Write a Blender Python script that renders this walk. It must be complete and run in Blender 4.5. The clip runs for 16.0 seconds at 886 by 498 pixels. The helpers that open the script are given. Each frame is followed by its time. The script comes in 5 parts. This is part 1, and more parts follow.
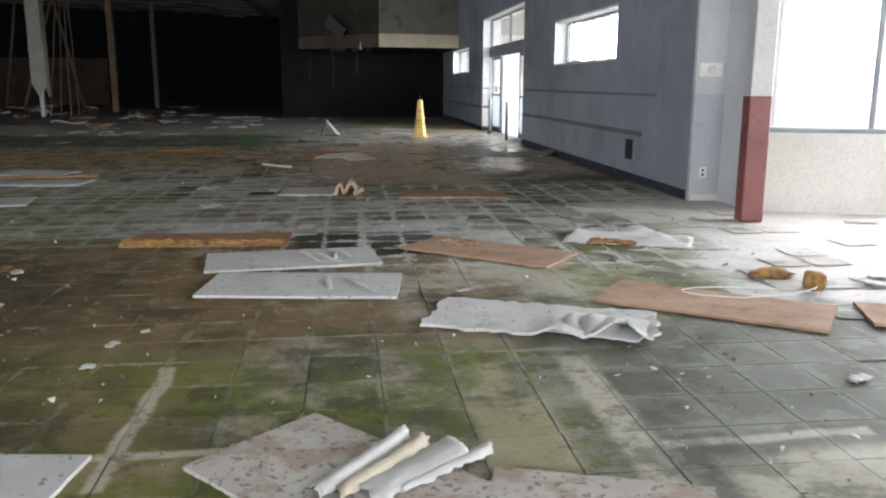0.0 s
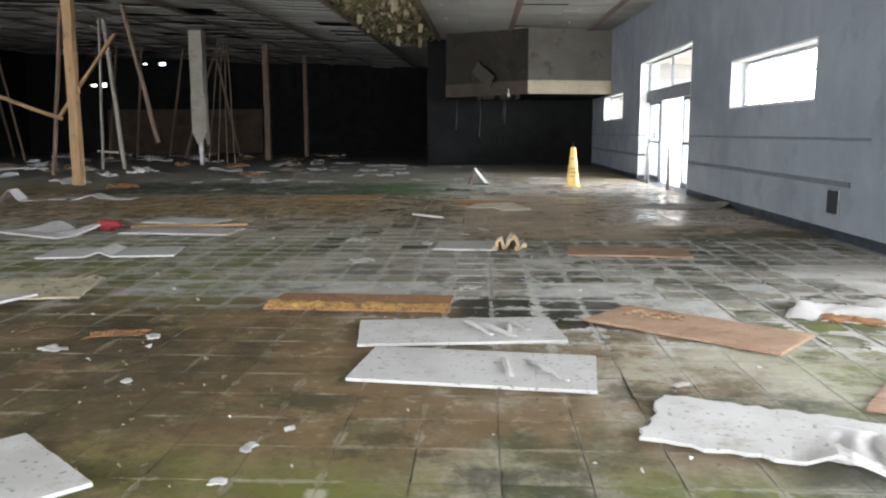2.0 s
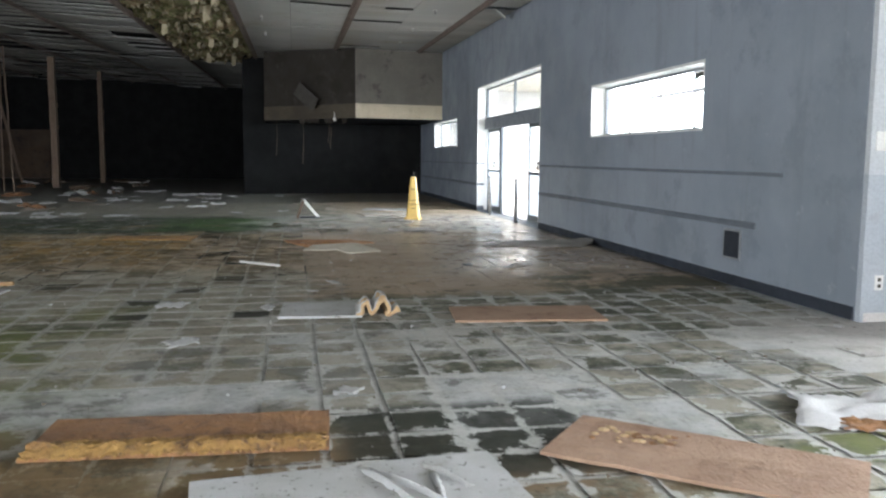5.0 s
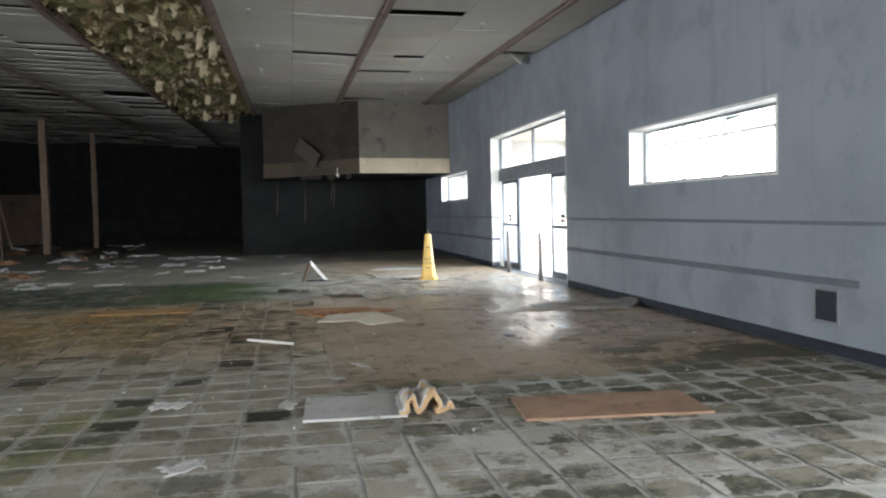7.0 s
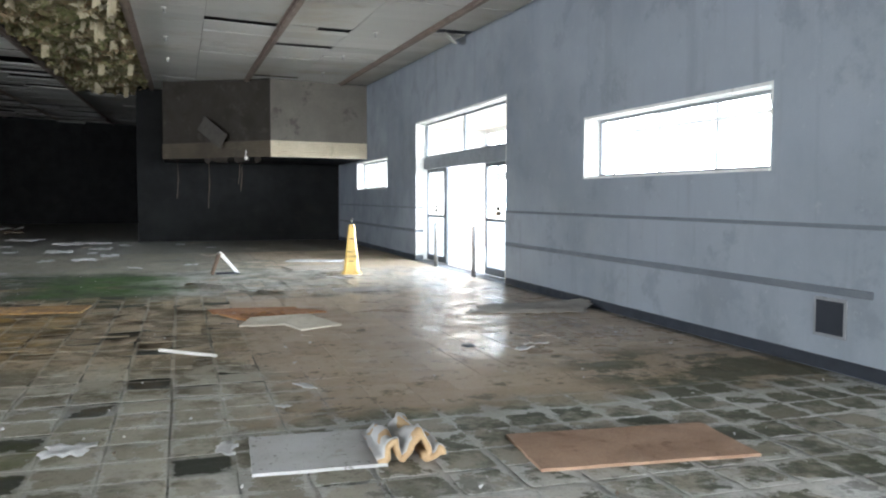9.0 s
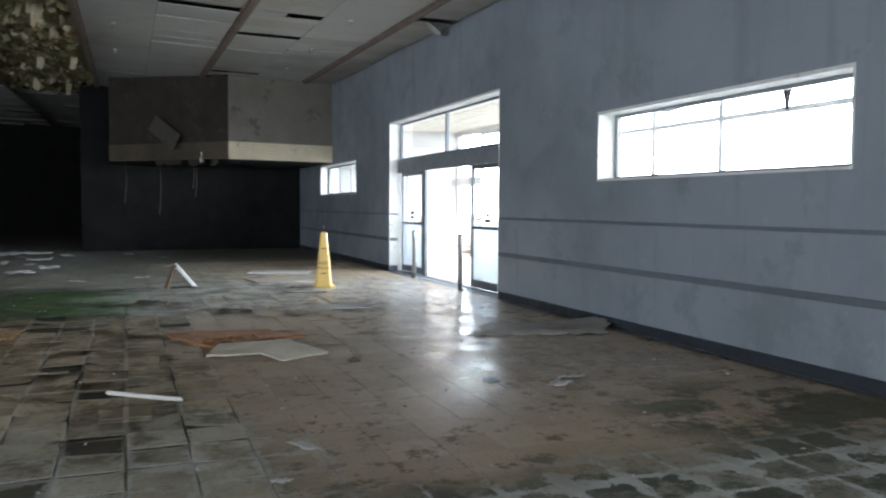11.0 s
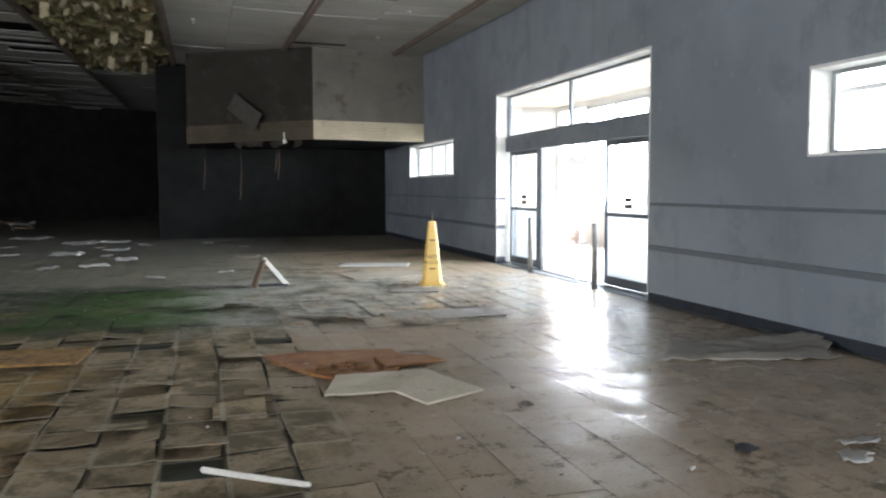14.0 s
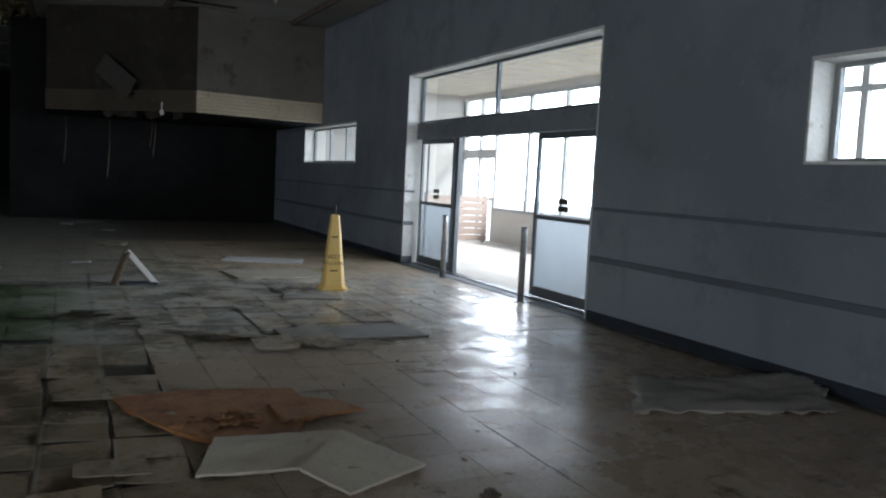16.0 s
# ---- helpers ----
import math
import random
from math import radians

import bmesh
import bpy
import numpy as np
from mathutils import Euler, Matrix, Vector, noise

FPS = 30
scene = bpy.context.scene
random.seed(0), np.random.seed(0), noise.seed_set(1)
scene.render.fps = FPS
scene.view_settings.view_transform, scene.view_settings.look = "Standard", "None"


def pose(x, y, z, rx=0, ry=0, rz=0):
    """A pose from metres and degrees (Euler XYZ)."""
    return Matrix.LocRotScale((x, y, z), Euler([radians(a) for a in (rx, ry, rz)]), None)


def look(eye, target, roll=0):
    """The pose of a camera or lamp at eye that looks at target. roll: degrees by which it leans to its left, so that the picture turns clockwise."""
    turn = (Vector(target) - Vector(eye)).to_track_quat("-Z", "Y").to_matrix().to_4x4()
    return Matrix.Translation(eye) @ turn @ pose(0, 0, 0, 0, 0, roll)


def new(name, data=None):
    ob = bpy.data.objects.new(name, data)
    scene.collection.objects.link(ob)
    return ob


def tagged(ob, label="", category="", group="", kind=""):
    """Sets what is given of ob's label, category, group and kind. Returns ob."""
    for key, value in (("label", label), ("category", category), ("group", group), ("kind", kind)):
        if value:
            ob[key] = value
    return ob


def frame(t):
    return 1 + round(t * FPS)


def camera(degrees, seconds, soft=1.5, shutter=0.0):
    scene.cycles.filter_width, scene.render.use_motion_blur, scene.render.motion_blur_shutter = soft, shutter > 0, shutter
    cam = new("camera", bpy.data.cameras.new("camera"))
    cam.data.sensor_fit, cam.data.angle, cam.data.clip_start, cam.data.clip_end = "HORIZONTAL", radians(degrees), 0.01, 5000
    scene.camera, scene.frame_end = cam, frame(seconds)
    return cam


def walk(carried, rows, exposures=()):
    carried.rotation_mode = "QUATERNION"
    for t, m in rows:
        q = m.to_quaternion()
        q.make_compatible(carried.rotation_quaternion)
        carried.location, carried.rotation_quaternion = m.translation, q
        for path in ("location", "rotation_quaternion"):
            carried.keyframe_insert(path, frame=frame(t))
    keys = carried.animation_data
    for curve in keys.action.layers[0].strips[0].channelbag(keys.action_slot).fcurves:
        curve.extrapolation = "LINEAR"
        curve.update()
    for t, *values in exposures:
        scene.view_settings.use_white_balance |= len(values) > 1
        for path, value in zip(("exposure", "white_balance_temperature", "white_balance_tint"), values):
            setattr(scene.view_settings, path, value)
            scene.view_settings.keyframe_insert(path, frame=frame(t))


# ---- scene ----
cam = camera(57.4, 16.0, 2.1, 0.4)
PATH = [
    (0, (-0.009, 0.146, 1.269), (0.226, 2.091, 0.867), 0.2),
    (0.5, (-0.099, 0.358, 1.26), (0.148, 2.3, 0.85), -0.1),
    (1, (-0.141, 0.501, 1.205), (0.056, 2.433, 0.728), 0.2),
    (1.5, (-0.12, 0.901, 1.208), (-0.099, 2.877, 0.901), -0.0),
    (2, (-0.264, 1.143, 1.217), (-0.36, 3.12, 0.931), -0.1),
    (2.5, (-0.419, 1.435, 1.259), (-0.452, 3.413, 0.965), -1.6),
    (3, (-0.48, 1.771, 1.254), (-0.463, 3.751, 0.977), -2.1),
    (3.5, (-0.549, 2.053, 1.237), (-0.451, 4.034, 0.984), -1.7),
    (4, (-0.615, 2.369, 1.264), (-0.294, 4.325, 0.998), -1.3),
    (4.5, (-0.559, 2.707, 1.274), (-0.178, 4.651, 0.998), -0.5),
    (5, (-0.625, 3.07, 1.272), (-0.266, 5.025, 1.047), 0.4),
    (7.5, (-0.855, 4.646, 1.318), (-0.483, 6.609, 1.226), -1.4),
    (8, (-0.926, 4.946, 1.317), (-0.526, 6.903, 1.218), -0.3),
    (8.5, (-1.012, 5.254, 1.34), (-0.469, 7.175, 1.217), 0.1),
    (11, (-1.122, 6.944, 1.306), (-0.396, 8.805, 1.199), 0.3),
    (11.5, (-1.057, 7.335, 1.317), (-0.057, 9.064, 1.219), -0.0),
    (12, (-1.003, 7.568, 1.344), (-0.043, 9.321, 1.271), 1.0),
    (12.5, (-1.096, 7.919, 1.341), (-0.206, 9.709, 1.279), 0.5),
    (13, (-1.155, 8.268, 1.288), (-0.483, 10.151, 1.214), 0.0),
    (13.5, (-1.143, 8.614, 1.308), (-0.619, 10.539, 1.167), -0.2),
    (14, (-1.234, 8.947, 1.335), (-0.665, 10.858, 1.183), -0.2),
    (14.5, (-1.185, 9.376, 1.324), (-0.419, 11.217, 1.163), 2.8),
    (15, (-1.139, 9.786, 1.348), (-0.349, 11.617, 1.196), 3.5),
    (15.5, (-1.161, 10.162, 1.359), (-0.334, 11.976, 1.192), 3.1),
    (16, (-1.015, 10.502, 1.347), (-0.18, 12.311, 1.176), 2.9),
]
EXPOSURES = [(0.0, 1.9, 6150, 12), (0.5, 2.05, 6150, 12), (1.0, 1.85, 6100, 12), (1.5, 2.75, 6100, 12), (2.0, 2.68, 6200, 12), (2.5, 3.2, 6100, 11), (3.0, 2.02, 6100, 11), (3.5, 2.28, 6000, 11), (4.0, 2.3, 5950, 10), (4.5, 1.84, 5950, 10), (5.0, 2.56, 5950, 10), (7.5, 2.7, 6200, 11), (8.0, 3.3, 6250, 11), (8.5, 3.18, 6050, 10), (11.0, 2.15, 5750, 9), (11.5, 1.65, 5750, 9), (12.0, 1.1, 5750, 9), (12.5, 1.1, 5800, 9), (13.5, 2.1, 6300, 12), (14.0, 2.5, 6150, 11), (14.5, 0.95, 5800, 9), (15.0, 0.55, 5750, 9), (15.5, 0.62, 5750, 9), (16.0, 0.85, 5800, 9)]
walk(cam, [(t, look(eye, target, roll)) for t, eye, target, roll in PATH], EXPOSURES)

# ---- world, sun, daylight and added fill ----
world = bpy.data.worlds.new("sky")
scene.world = world
world.use_nodes = True
wn = world.node_tree.nodes
sky = wn.new("ShaderNodeTexSky")
sky.sky_type, sky.sun_disc = "NISHITA", False
sky.sun_elevation, sky.sun_rotation = radians(42), radians(115)
world.node_tree.links.new(sky.outputs[0], wn["Background"].inputs[0])
wn["Background"].inputs[1].default_value = 0.12
sun = new("sun", bpy.data.lights.new("sun", "SUN"))
sun.data.energy, sun.data.angle, sun.data.color = 4.0, radians(12), (1.0, 0.94, 0.84)
sun.matrix_world = look((30, 4, 26), (4, 16, 0))


def window_or_fill_lamp(name, eye, target, wide, high, watts, colour=(1.0, 0.985, 0.955)):
    """Area lamp at a window: sky light, or fill where the window is made up."""
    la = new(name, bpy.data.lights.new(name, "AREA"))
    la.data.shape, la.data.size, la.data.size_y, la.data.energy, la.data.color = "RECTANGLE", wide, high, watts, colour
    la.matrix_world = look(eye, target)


# Added fill from behind the walker; no source is seen there.
window_or_fill_lamp("south_fill_light", (2.5, -7.85, 1.95), (2.5, 0, 1.95), 12.5, 2.2, 360)
window_or_fill_lamp("alcove_window_light", (6.5, 6.9, 1.95), (5.8, 5.03, 1.6), 4.9, 2.15, 90)
# Added fill from the unseen west side, to brighten the blue wall.
window_or_fill_lamp("west_fill_light", (-27.85, 3, 1.95), (0, 3, 1.95), 21, 2.2, 800)


# ---- materials ----
class Nodes:
    """A short hand for building a node material."""

    def __init__(self, name):
        self.m = bpy.data.materials.new(name)
        self.m.use_nodes = True
        self.t = self.m.node_tree
        self.b = self.t.nodes["Principled BSDF"]
        self.geo = self.t.nodes.new("ShaderNodeNewGeometry")
        self.co = self.t.nodes.new("ShaderNodeTexCoord")
        self.pos = self.geo.outputs["Position"]

    def put(self, socket, value):
        if isinstance(value, bpy.types.NodeSocket):
            self.t.links.new(value, socket)
        elif isinstance(value, tuple) and len(value) == 3 and socket.type == "RGBA":
            socket.default_value = (*value, 1)
        else:
            socket.default_value = value

    def noise(self, vec, scale, detail=5.0, rough=0.6, stretch=None):
        n = self.t.nodes.new("ShaderNodeTexNoise")
        n.inputs["Scale"].default_value, n.inputs["Detail"].default_value, n.inputs["Roughness"].default_value = scale, detail, rough
        if stretch:
            s = self.t.nodes.new("ShaderNodeVectorMath")
            s.operation = "MULTIPLY"
            self.put(s.inputs[0], vec)
            s.inputs[1].default_value = stretch
            vec = s.outputs[0]
        self.put(n.inputs["Vector"], vec)
        return n.outputs["Fac"]

    def step(self, value, lo, hi, a=0.0, b=1.0):
        n = self.t.nodes.new("ShaderNodeMapRange")
        n.interpolation_type = "SMOOTHSTEP"
        for k, v in zip(("Value", "From Min", "From Max", "To Min", "To Max"), (value, lo, hi, a, b)):
            self.put(n.inputs[k], v)
        return n.outputs[0]

    def math(self, op, a, b=0.0):
        n = self.t.nodes.new("ShaderNodeMath")
        n.operation = op
        self.put(n.inputs[0], a), self.put(n.inputs[1], b)
        return n.outputs[0]

    def mix(self, fac, a, b):
        n = self.t.nodes.new("ShaderNodeMix")
        n.data_type = "RGBA"
        self.put(n.inputs[0], fac), self.put(n.inputs[6], a), self.put(n.inputs[7], b)
        return n.outputs[2]

    def bump(self, height, strength=0.4, distance=0.01):
        n = self.t.nodes.new("ShaderNodeBump")
        n.inputs["Strength"].default_value, n.inputs["Distance"].default_value = strength, distance
        self.put(n.inputs["Height"], height)
        self.put(self.b.inputs["Normal"], n.outputs[0])

    def done(self, colour, rough=0.8, metal=0.0):
        self.put(self.b.inputs["Base Color"], colour)
        self.put(self.b.inputs["Roughness"], rough)
        self.put(self.b.inputs["Metallic"], metal)
        return self.m


def surface(name, base, second, stain=None, scale=2.0, fine=40.0, rough=0.8, bump=0.3, metal=0.0, cover=0.55, world=False, stretch=None, depth=0.006):
    """Paint, board or metal: two tones in large clouds, fine grain, and stains."""
    n = Nodes(name)
    v = n.pos if world else n.co.outputs["Object"]
    c = n.mix(n.step(n.noise(v, scale, stretch=stretch), 0.35, 0.68), base, second)
    grain = n.noise(v, fine, 3)
    c = n.mix(n.step(grain, 0.35, 0.75, 0.0, 0.35), c, tuple(0.55 * k for k in base))
    if stain:
        c = n.mix(n.step(n.noise(v, scale * 2.3, 6, 0.7), cover, cover + 0.12, 0.0, 0.85), c, stain)
    n.bump(grain, bump, depth)
    return n.done(c, n.step(n.noise(v, scale * 3), 0.3, 0.7, rough - 0.1, min(1.0, rough + 0.1)), metal)




def blue_wall_material():
    """Eggshell paint, dulled by dust: broad clouds, faint runs from above, scuffs and a grimy foot."""
    n = Nodes("blue_grey_paint")
    c = n.mix(n.step(n.noise(n.pos, 0.45, 6, 0.6), 0.36, 0.66), (0.24, 0.268, 0.303), (0.188, 0.212, 0.243))
    c = n.mix(n.step(n.noise(n.pos, 1.3, 7, 0.68), 0.53, 0.63, 0.0, 0.55), c, (0.152, 0.17, 0.193))
    runs = n.noise(n.pos, 1.0, 5, 0.6, (3.5, 3.5, 0.22))
    c = n.mix(n.step(runs, 0.54, 0.68, 0.0, 0.4), c, (0.165, 0.18, 0.2))
    c = n.mix(n.step(n.noise(n.pos, 7.0, 6, 0.7), 0.62, 0.68, 0.0, 0.45), c, (0.3, 0.325, 0.35))
    c = n.mix(n.step(n.noise(n.pos, 130, 3), 0.4, 0.75, 0.0, 0.2), c, (0.13, 0.145, 0.165))
    n.bump(n.math("ADD", n.noise(n.pos, 1.1, 3), n.math("MULTIPLY", n.noise(n.pos, 120, 3), 0.05)), 0.25, 0.02)
    return n.done(c, n.step(n.noise(n.pos, 1.7, 5), 0.3, 0.7, 0.45, 0.7))


WALL_BLUE = blue_wall_material()
# Near-black: the darkness of the unlit hall is put into this colour.
WALL_DARK = surface("unlit_dark_paint", (0.0055, 0.0058, 0.0058), (0.004, 0.0042, 0.0044), (0.009, 0.008, 0.007), 0.6, 25, 0.8, 0.2, world=True)
WALL_BROWN = surface("brown_panel", (0.075, 0.046, 0.025), (0.05, 0.032, 0.02), (0.025, 0.02, 0.016), 0.8, 20, 0.8, 0.2, world=True)
WALL_LIGHT = surface("light_grey_paint", (0.5, 0.52, 0.53), (0.42, 0.44, 0.46), (0.38, 0.38, 0.37), 1.2, 40, 0.7, 0.05, cover=0.62, world=True)
WALL_DADO = surface("pale_blue_grey_dado", (0.4, 0.43, 0.46), (0.34, 0.365, 0.395), (0.3, 0.31, 0.32), 1.2, 40, 0.65, 0.05, cover=0.6, world=True)
REVEAL = surface("white_reveal_paint", (0.72, 0.72, 0.69), (0.6, 0.6, 0.57), (0.42, 0.4, 0.36), 2, 40, 0.7, 0.15, world=True)
CREAM = surface("cream_wall", (0.63, 0.605, 0.565), (0.53, 0.505, 0.47), (0.46, 0.42, 0.36), 0.9, 30, 0.8, 0.1, cover=0.64, world=True)
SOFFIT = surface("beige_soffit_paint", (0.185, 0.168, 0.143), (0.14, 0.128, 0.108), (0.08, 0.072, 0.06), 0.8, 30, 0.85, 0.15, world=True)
# Darker copy of SOFFIT: the left face's shade is put into colour.
SOFFIT_SHADED = surface("shaded_brown_soffit", (0.036, 0.031, 0.025), (0.026, 0.022, 0.018), (0.055, 0.048, 0.038), 0.8, 30, 0.85, 0.15, world=True)
PANEL_GREY = surface("grey_brown_panel", (0.056, 0.05, 0.042), (0.046, 0.041, 0.035), None, 2, 30, 0.85, 0.15)
PANEL_CREAM = surface("warm_cream_panel", (0.7, 0.62, 0.5), (0.62, 0.545, 0.43), None, 2, 40, 0.85, 0.1, world=True)
# Shaded copy of SIDING, for the bulkhead's left side.
SIDING_SHADED = surface("shaded_siding", (0.085, 0.07, 0.05), (0.06, 0.05, 0.037), (0.2, 0.17, 0.12), 1.5, 30, 0.85, 0.15, cover=0.6, world=True)
SIDING = surface("cream_siding", (0.6, 0.52, 0.38), (0.5, 0.43, 0.31), (0.33, 0.28, 0.2), 1.5, 30, 0.75, 0.15, world=True)
# Less sheen where shade is put into the colour.
for darkened in (WALL_DARK, SOFFIT_SHADED, SIDING_SHADED):
    darkened.node_tree.nodes["Principled BSDF"].inputs["Specular IOR Level"].default_value = 0.22


def ceiling_material():
    """Painted boards, water-stained; towards the ruined side shade is put into their colour."""
    n = Nodes("ceiling_board_white")
    c = n.mix(n.geo.outputs["Random Per Island"], (0.36, 0.355, 0.335), (0.44, 0.435, 0.41))
    c = n.mix(n.step(n.noise(n.pos, 0.5, 7, 0.7), 0.5, 0.66, 0.0, 0.6), c, (0.34, 0.3, 0.235))
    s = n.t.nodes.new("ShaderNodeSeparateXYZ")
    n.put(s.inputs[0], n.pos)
    # Darker with falling x, standing in for dimmer light on that side.
    darkened = n.math("MULTIPLY", n.step(s.outputs[0], -3.6, -8.0), n.step(n.noise(n.pos, 0.7, 7, 0.7), 0.25, 0.55))
    c = n.mix(n.math("MULTIPLY", darkened, 0.85), c, (0.15, 0.14, 0.12))
    grain = n.noise(n.pos, 55, 3)
    n.bump(grain, 0.2, 0.005)
    return n.done(n.mix(n.step(grain, 0.4, 0.75, 0.0, 0.3), c, (0.3, 0.29, 0.27)), 0.9)


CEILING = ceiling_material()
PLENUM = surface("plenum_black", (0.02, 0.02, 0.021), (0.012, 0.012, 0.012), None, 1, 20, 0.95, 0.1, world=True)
BEAM = surface("brown_beam_paint", (0.2, 0.155, 0.125), (0.15, 0.11, 0.09), (0.09, 0.055, 0.04), 2, 30, 0.75, 0.2, world=True)
BASE_BLACK = surface("black_rubber_base", (0.028, 0.034, 0.046), (0.02, 0.024, 0.032), None, 2, 50, 0.55, 0.1, world=True)
RAIL_DARK = surface("dark_rub_rail", (0.135, 0.152, 0.175), (0.115, 0.13, 0.15), None, 2, 50, 0.55, 0.1, world=True)
FRAME = surface("grey_window_metal", (0.3, 0.31, 0.32), (0.24, 0.25, 0.26), (0.16, 0.16, 0.16), 3, 60, 0.45, 0.08, metal=0.3, world=True)
ALU = surface("grey_anodised_aluminium", (0.15, 0.168, 0.185), (0.12, 0.135, 0.15), (0.09, 0.1, 0.11), 3, 60, 0.42, 0.08, metal=0.35, world=True)
HEADER = surface("painted_door_header", (0.225, 0.25, 0.28), (0.19, 0.212, 0.24), (0.14, 0.155, 0.175), 2, 60, 0.5, 0.05, metal=0.1, world=True)
STEEL = surface("brushed_steel", (0.42, 0.42, 0.42), (0.34, 0.34, 0.34), (0.22, 0.2, 0.18), 5, 80, 0.35, 0.08, metal=0.9)
RED = surface("red_column_paint", (0.2, 0.06, 0.055), (0.16, 0.048, 0.045), (0.1, 0.04, 0.035), 3, 40, 0.5, 0.1)
POST_WHITE = surface("white_column_paint", (0.5, 0.5, 0.5), (0.44, 0.44, 0.44), (0.32, 0.3, 0.28), 3, 40, 0.55, 0.1)


def board_material(name, clean, dusty, stain, cover=0.58, specks=0.64):
    """Ceiling board: nearly plain face, soft grey clouds, a few brown water marks and many small dark specks."""
    n = Nodes(name)
    v = n.co.outputs["Object"]
    r = n.t.nodes.new("ShaderNodeObjectInfo").outputs["Random"]
    c = n.mix(n.step(n.noise(n.pos, 2.2, 6, 0.65), 0.38, 0.66), clean, dusty)
    c = n.mix(n.math("MULTIPLY", r, 0.3), c, dusty)
    c = n.mix(n.step(n.noise(n.pos, 3.4, 7, 0.7), cover, cover + 0.1, 0.0, 0.6), c, stain)
    c = n.mix(n.step(n.noise(n.pos, 34, 3, 0.5), specks, specks + 0.04, 0.0, 0.75), c, (0.12, 0.105, 0.085))
    c = n.mix(n.step(n.noise(n.pos, 90, 3, 0.6), 0.64, 0.7, 0.0, 0.5), c, (0.16, 0.14, 0.115))
    n.bump(n.math("ADD", n.noise(v, 60, 3), n.noise(v, 7, 4)), 0.25, 0.006)
    return n.done(c, 0.85)


BOARD = board_material("grey_white_board", (0.5, 0.505, 0.505), (0.405, 0.405, 0.39), (0.27, 0.235, 0.18))
BOARD_DIRTY = board_material("stained_board", (0.42, 0.4, 0.375), (0.33, 0.31, 0.285), (0.24, 0.165, 0.115), 0.48, 0.59)
TAN_BOARD = board_material("tan_dusty_board", (0.33, 0.29, 0.235), (0.25, 0.22, 0.18), (0.16, 0.12, 0.085))
GREY_BOARD = board_material("grey_brown_dusty_board", (0.23, 0.21, 0.185), (0.17, 0.155, 0.135), (0.1, 0.085, 0.065))
BOARD_EDGE = surface("board_fibre", (0.5, 0.36, 0.2), (0.42, 0.28, 0.15), None, 6, 90, 0.9, 0.5)
FACING = surface("torn_paper_facing", (0.54, 0.54, 0.54), (0.44, 0.44, 0.43), (0.33, 0.29, 0.22), 4, 80, 0.8, 0.2, cover=0.66)
FIBRE = surface("brown_fibreboard", (0.37, 0.245, 0.165), (0.285, 0.178, 0.115), (0.17, 0.095, 0.058), 3.2, 48, 0.95, 0.9, cover=0.56, depth=0.012)
RUST = surface("rust_orange_fibre", (0.3, 0.15, 0.06), (0.23, 0.125, 0.065), (0.14, 0.08, 0.045), 4, 34, 0.95, 1.0, cover=0.52, depth=0.03)
ORANGE = surface("soaked_orange_board", (0.34, 0.16, 0.05), (0.23, 0.085, 0.03), (0.13, 0.05, 0.026), 2.4, 30, 0.9, 0.8, cover=0.56, depth=0.02)
CREAM_BOARD = surface("cream_board_paper", (0.56, 0.51, 0.41), (0.47, 0.42, 0.33), (0.28, 0.22, 0.15), 3, 60, 0.85, 0.3, cover=0.6)
INSUL = surface("yellow_insulation", (0.34, 0.2, 0.058), (0.24, 0.13, 0.045), (0.1, 0.058, 0.03), 7, 40, 0.97, 1.0, cover=0.5, depth=0.02)


def mould_material():
    """Wet insulation: yellow-green mould over brown and cream fibre, each scrap its own tone."""
    n = Nodes("mouldy_insulation")
    r = n.geo.outputs["Random Per Island"]
    c = n.mix(n.step(n.noise(n.pos, 2.4, 6, 0.7), 0.4, 0.62), (0.165, 0.165, 0.065), (0.2, 0.135, 0.075))
    c = n.mix(n.step(n.noise(n.pos, 6.5, 6, 0.7), 0.52, 0.62), c, (0.3, 0.26, 0.16))
    c = n.mix(n.step(r, 0.86, 0.92), c, (0.38, 0.34, 0.24))
    c = n.mix(n.step(r, 0.25, 0.1), c, (0.1, 0.085, 0.04))
    c = n.mix(n.step(n.noise(n.pos, 14, 6, 0.7), 0.53, 0.64, 0.0, 0.8), c, (0.07, 0.068, 0.03))
    n.bump(n.noise(n.pos, 40, 5, 0.7), 0.9, 0.02)
    return n.done(c, 0.97)


MOULD = mould_material()
PALE_FLAP = surface("hanging_board_scrap", (0.38, 0.33, 0.23), (0.28, 0.235, 0.145), (0.17, 0.17, 0.08), 5, 60, 0.92, 0.4)
WOOD = surface("yellow_wood", (0.32, 0.2, 0.095), (0.24, 0.145, 0.065), (0.16, 0.1, 0.055), 2, 40, 0.75, 0.4, stretch=(6, 6, 0.6))
# Brown wood, darkened because the far posts get less light.
BROWN_WOOD = surface("dimmed_brown_wood", (0.15, 0.105, 0.07), (0.11, 0.075, 0.05), (0.08, 0.055, 0.04), 2, 40, 0.8, 0.4, stretch=(6, 6, 0.6))
CASING = surface("pale_column_casing", (0.33, 0.31, 0.265), (0.27, 0.25, 0.21), (0.15, 0.115, 0.08), 2, 40, 0.8, 0.3)
YELLOW = surface("yellow_plastic", (0.7, 0.48, 0.13), (0.62, 0.42, 0.12), (0.42, 0.3, 0.11), 4, 60, 0.45, 0.06, cover=0.64)
INK = surface("black_print", (0.05, 0.042, 0.025), (0.04, 0.034, 0.02), None, 9, 60, 0.6, 0.02)
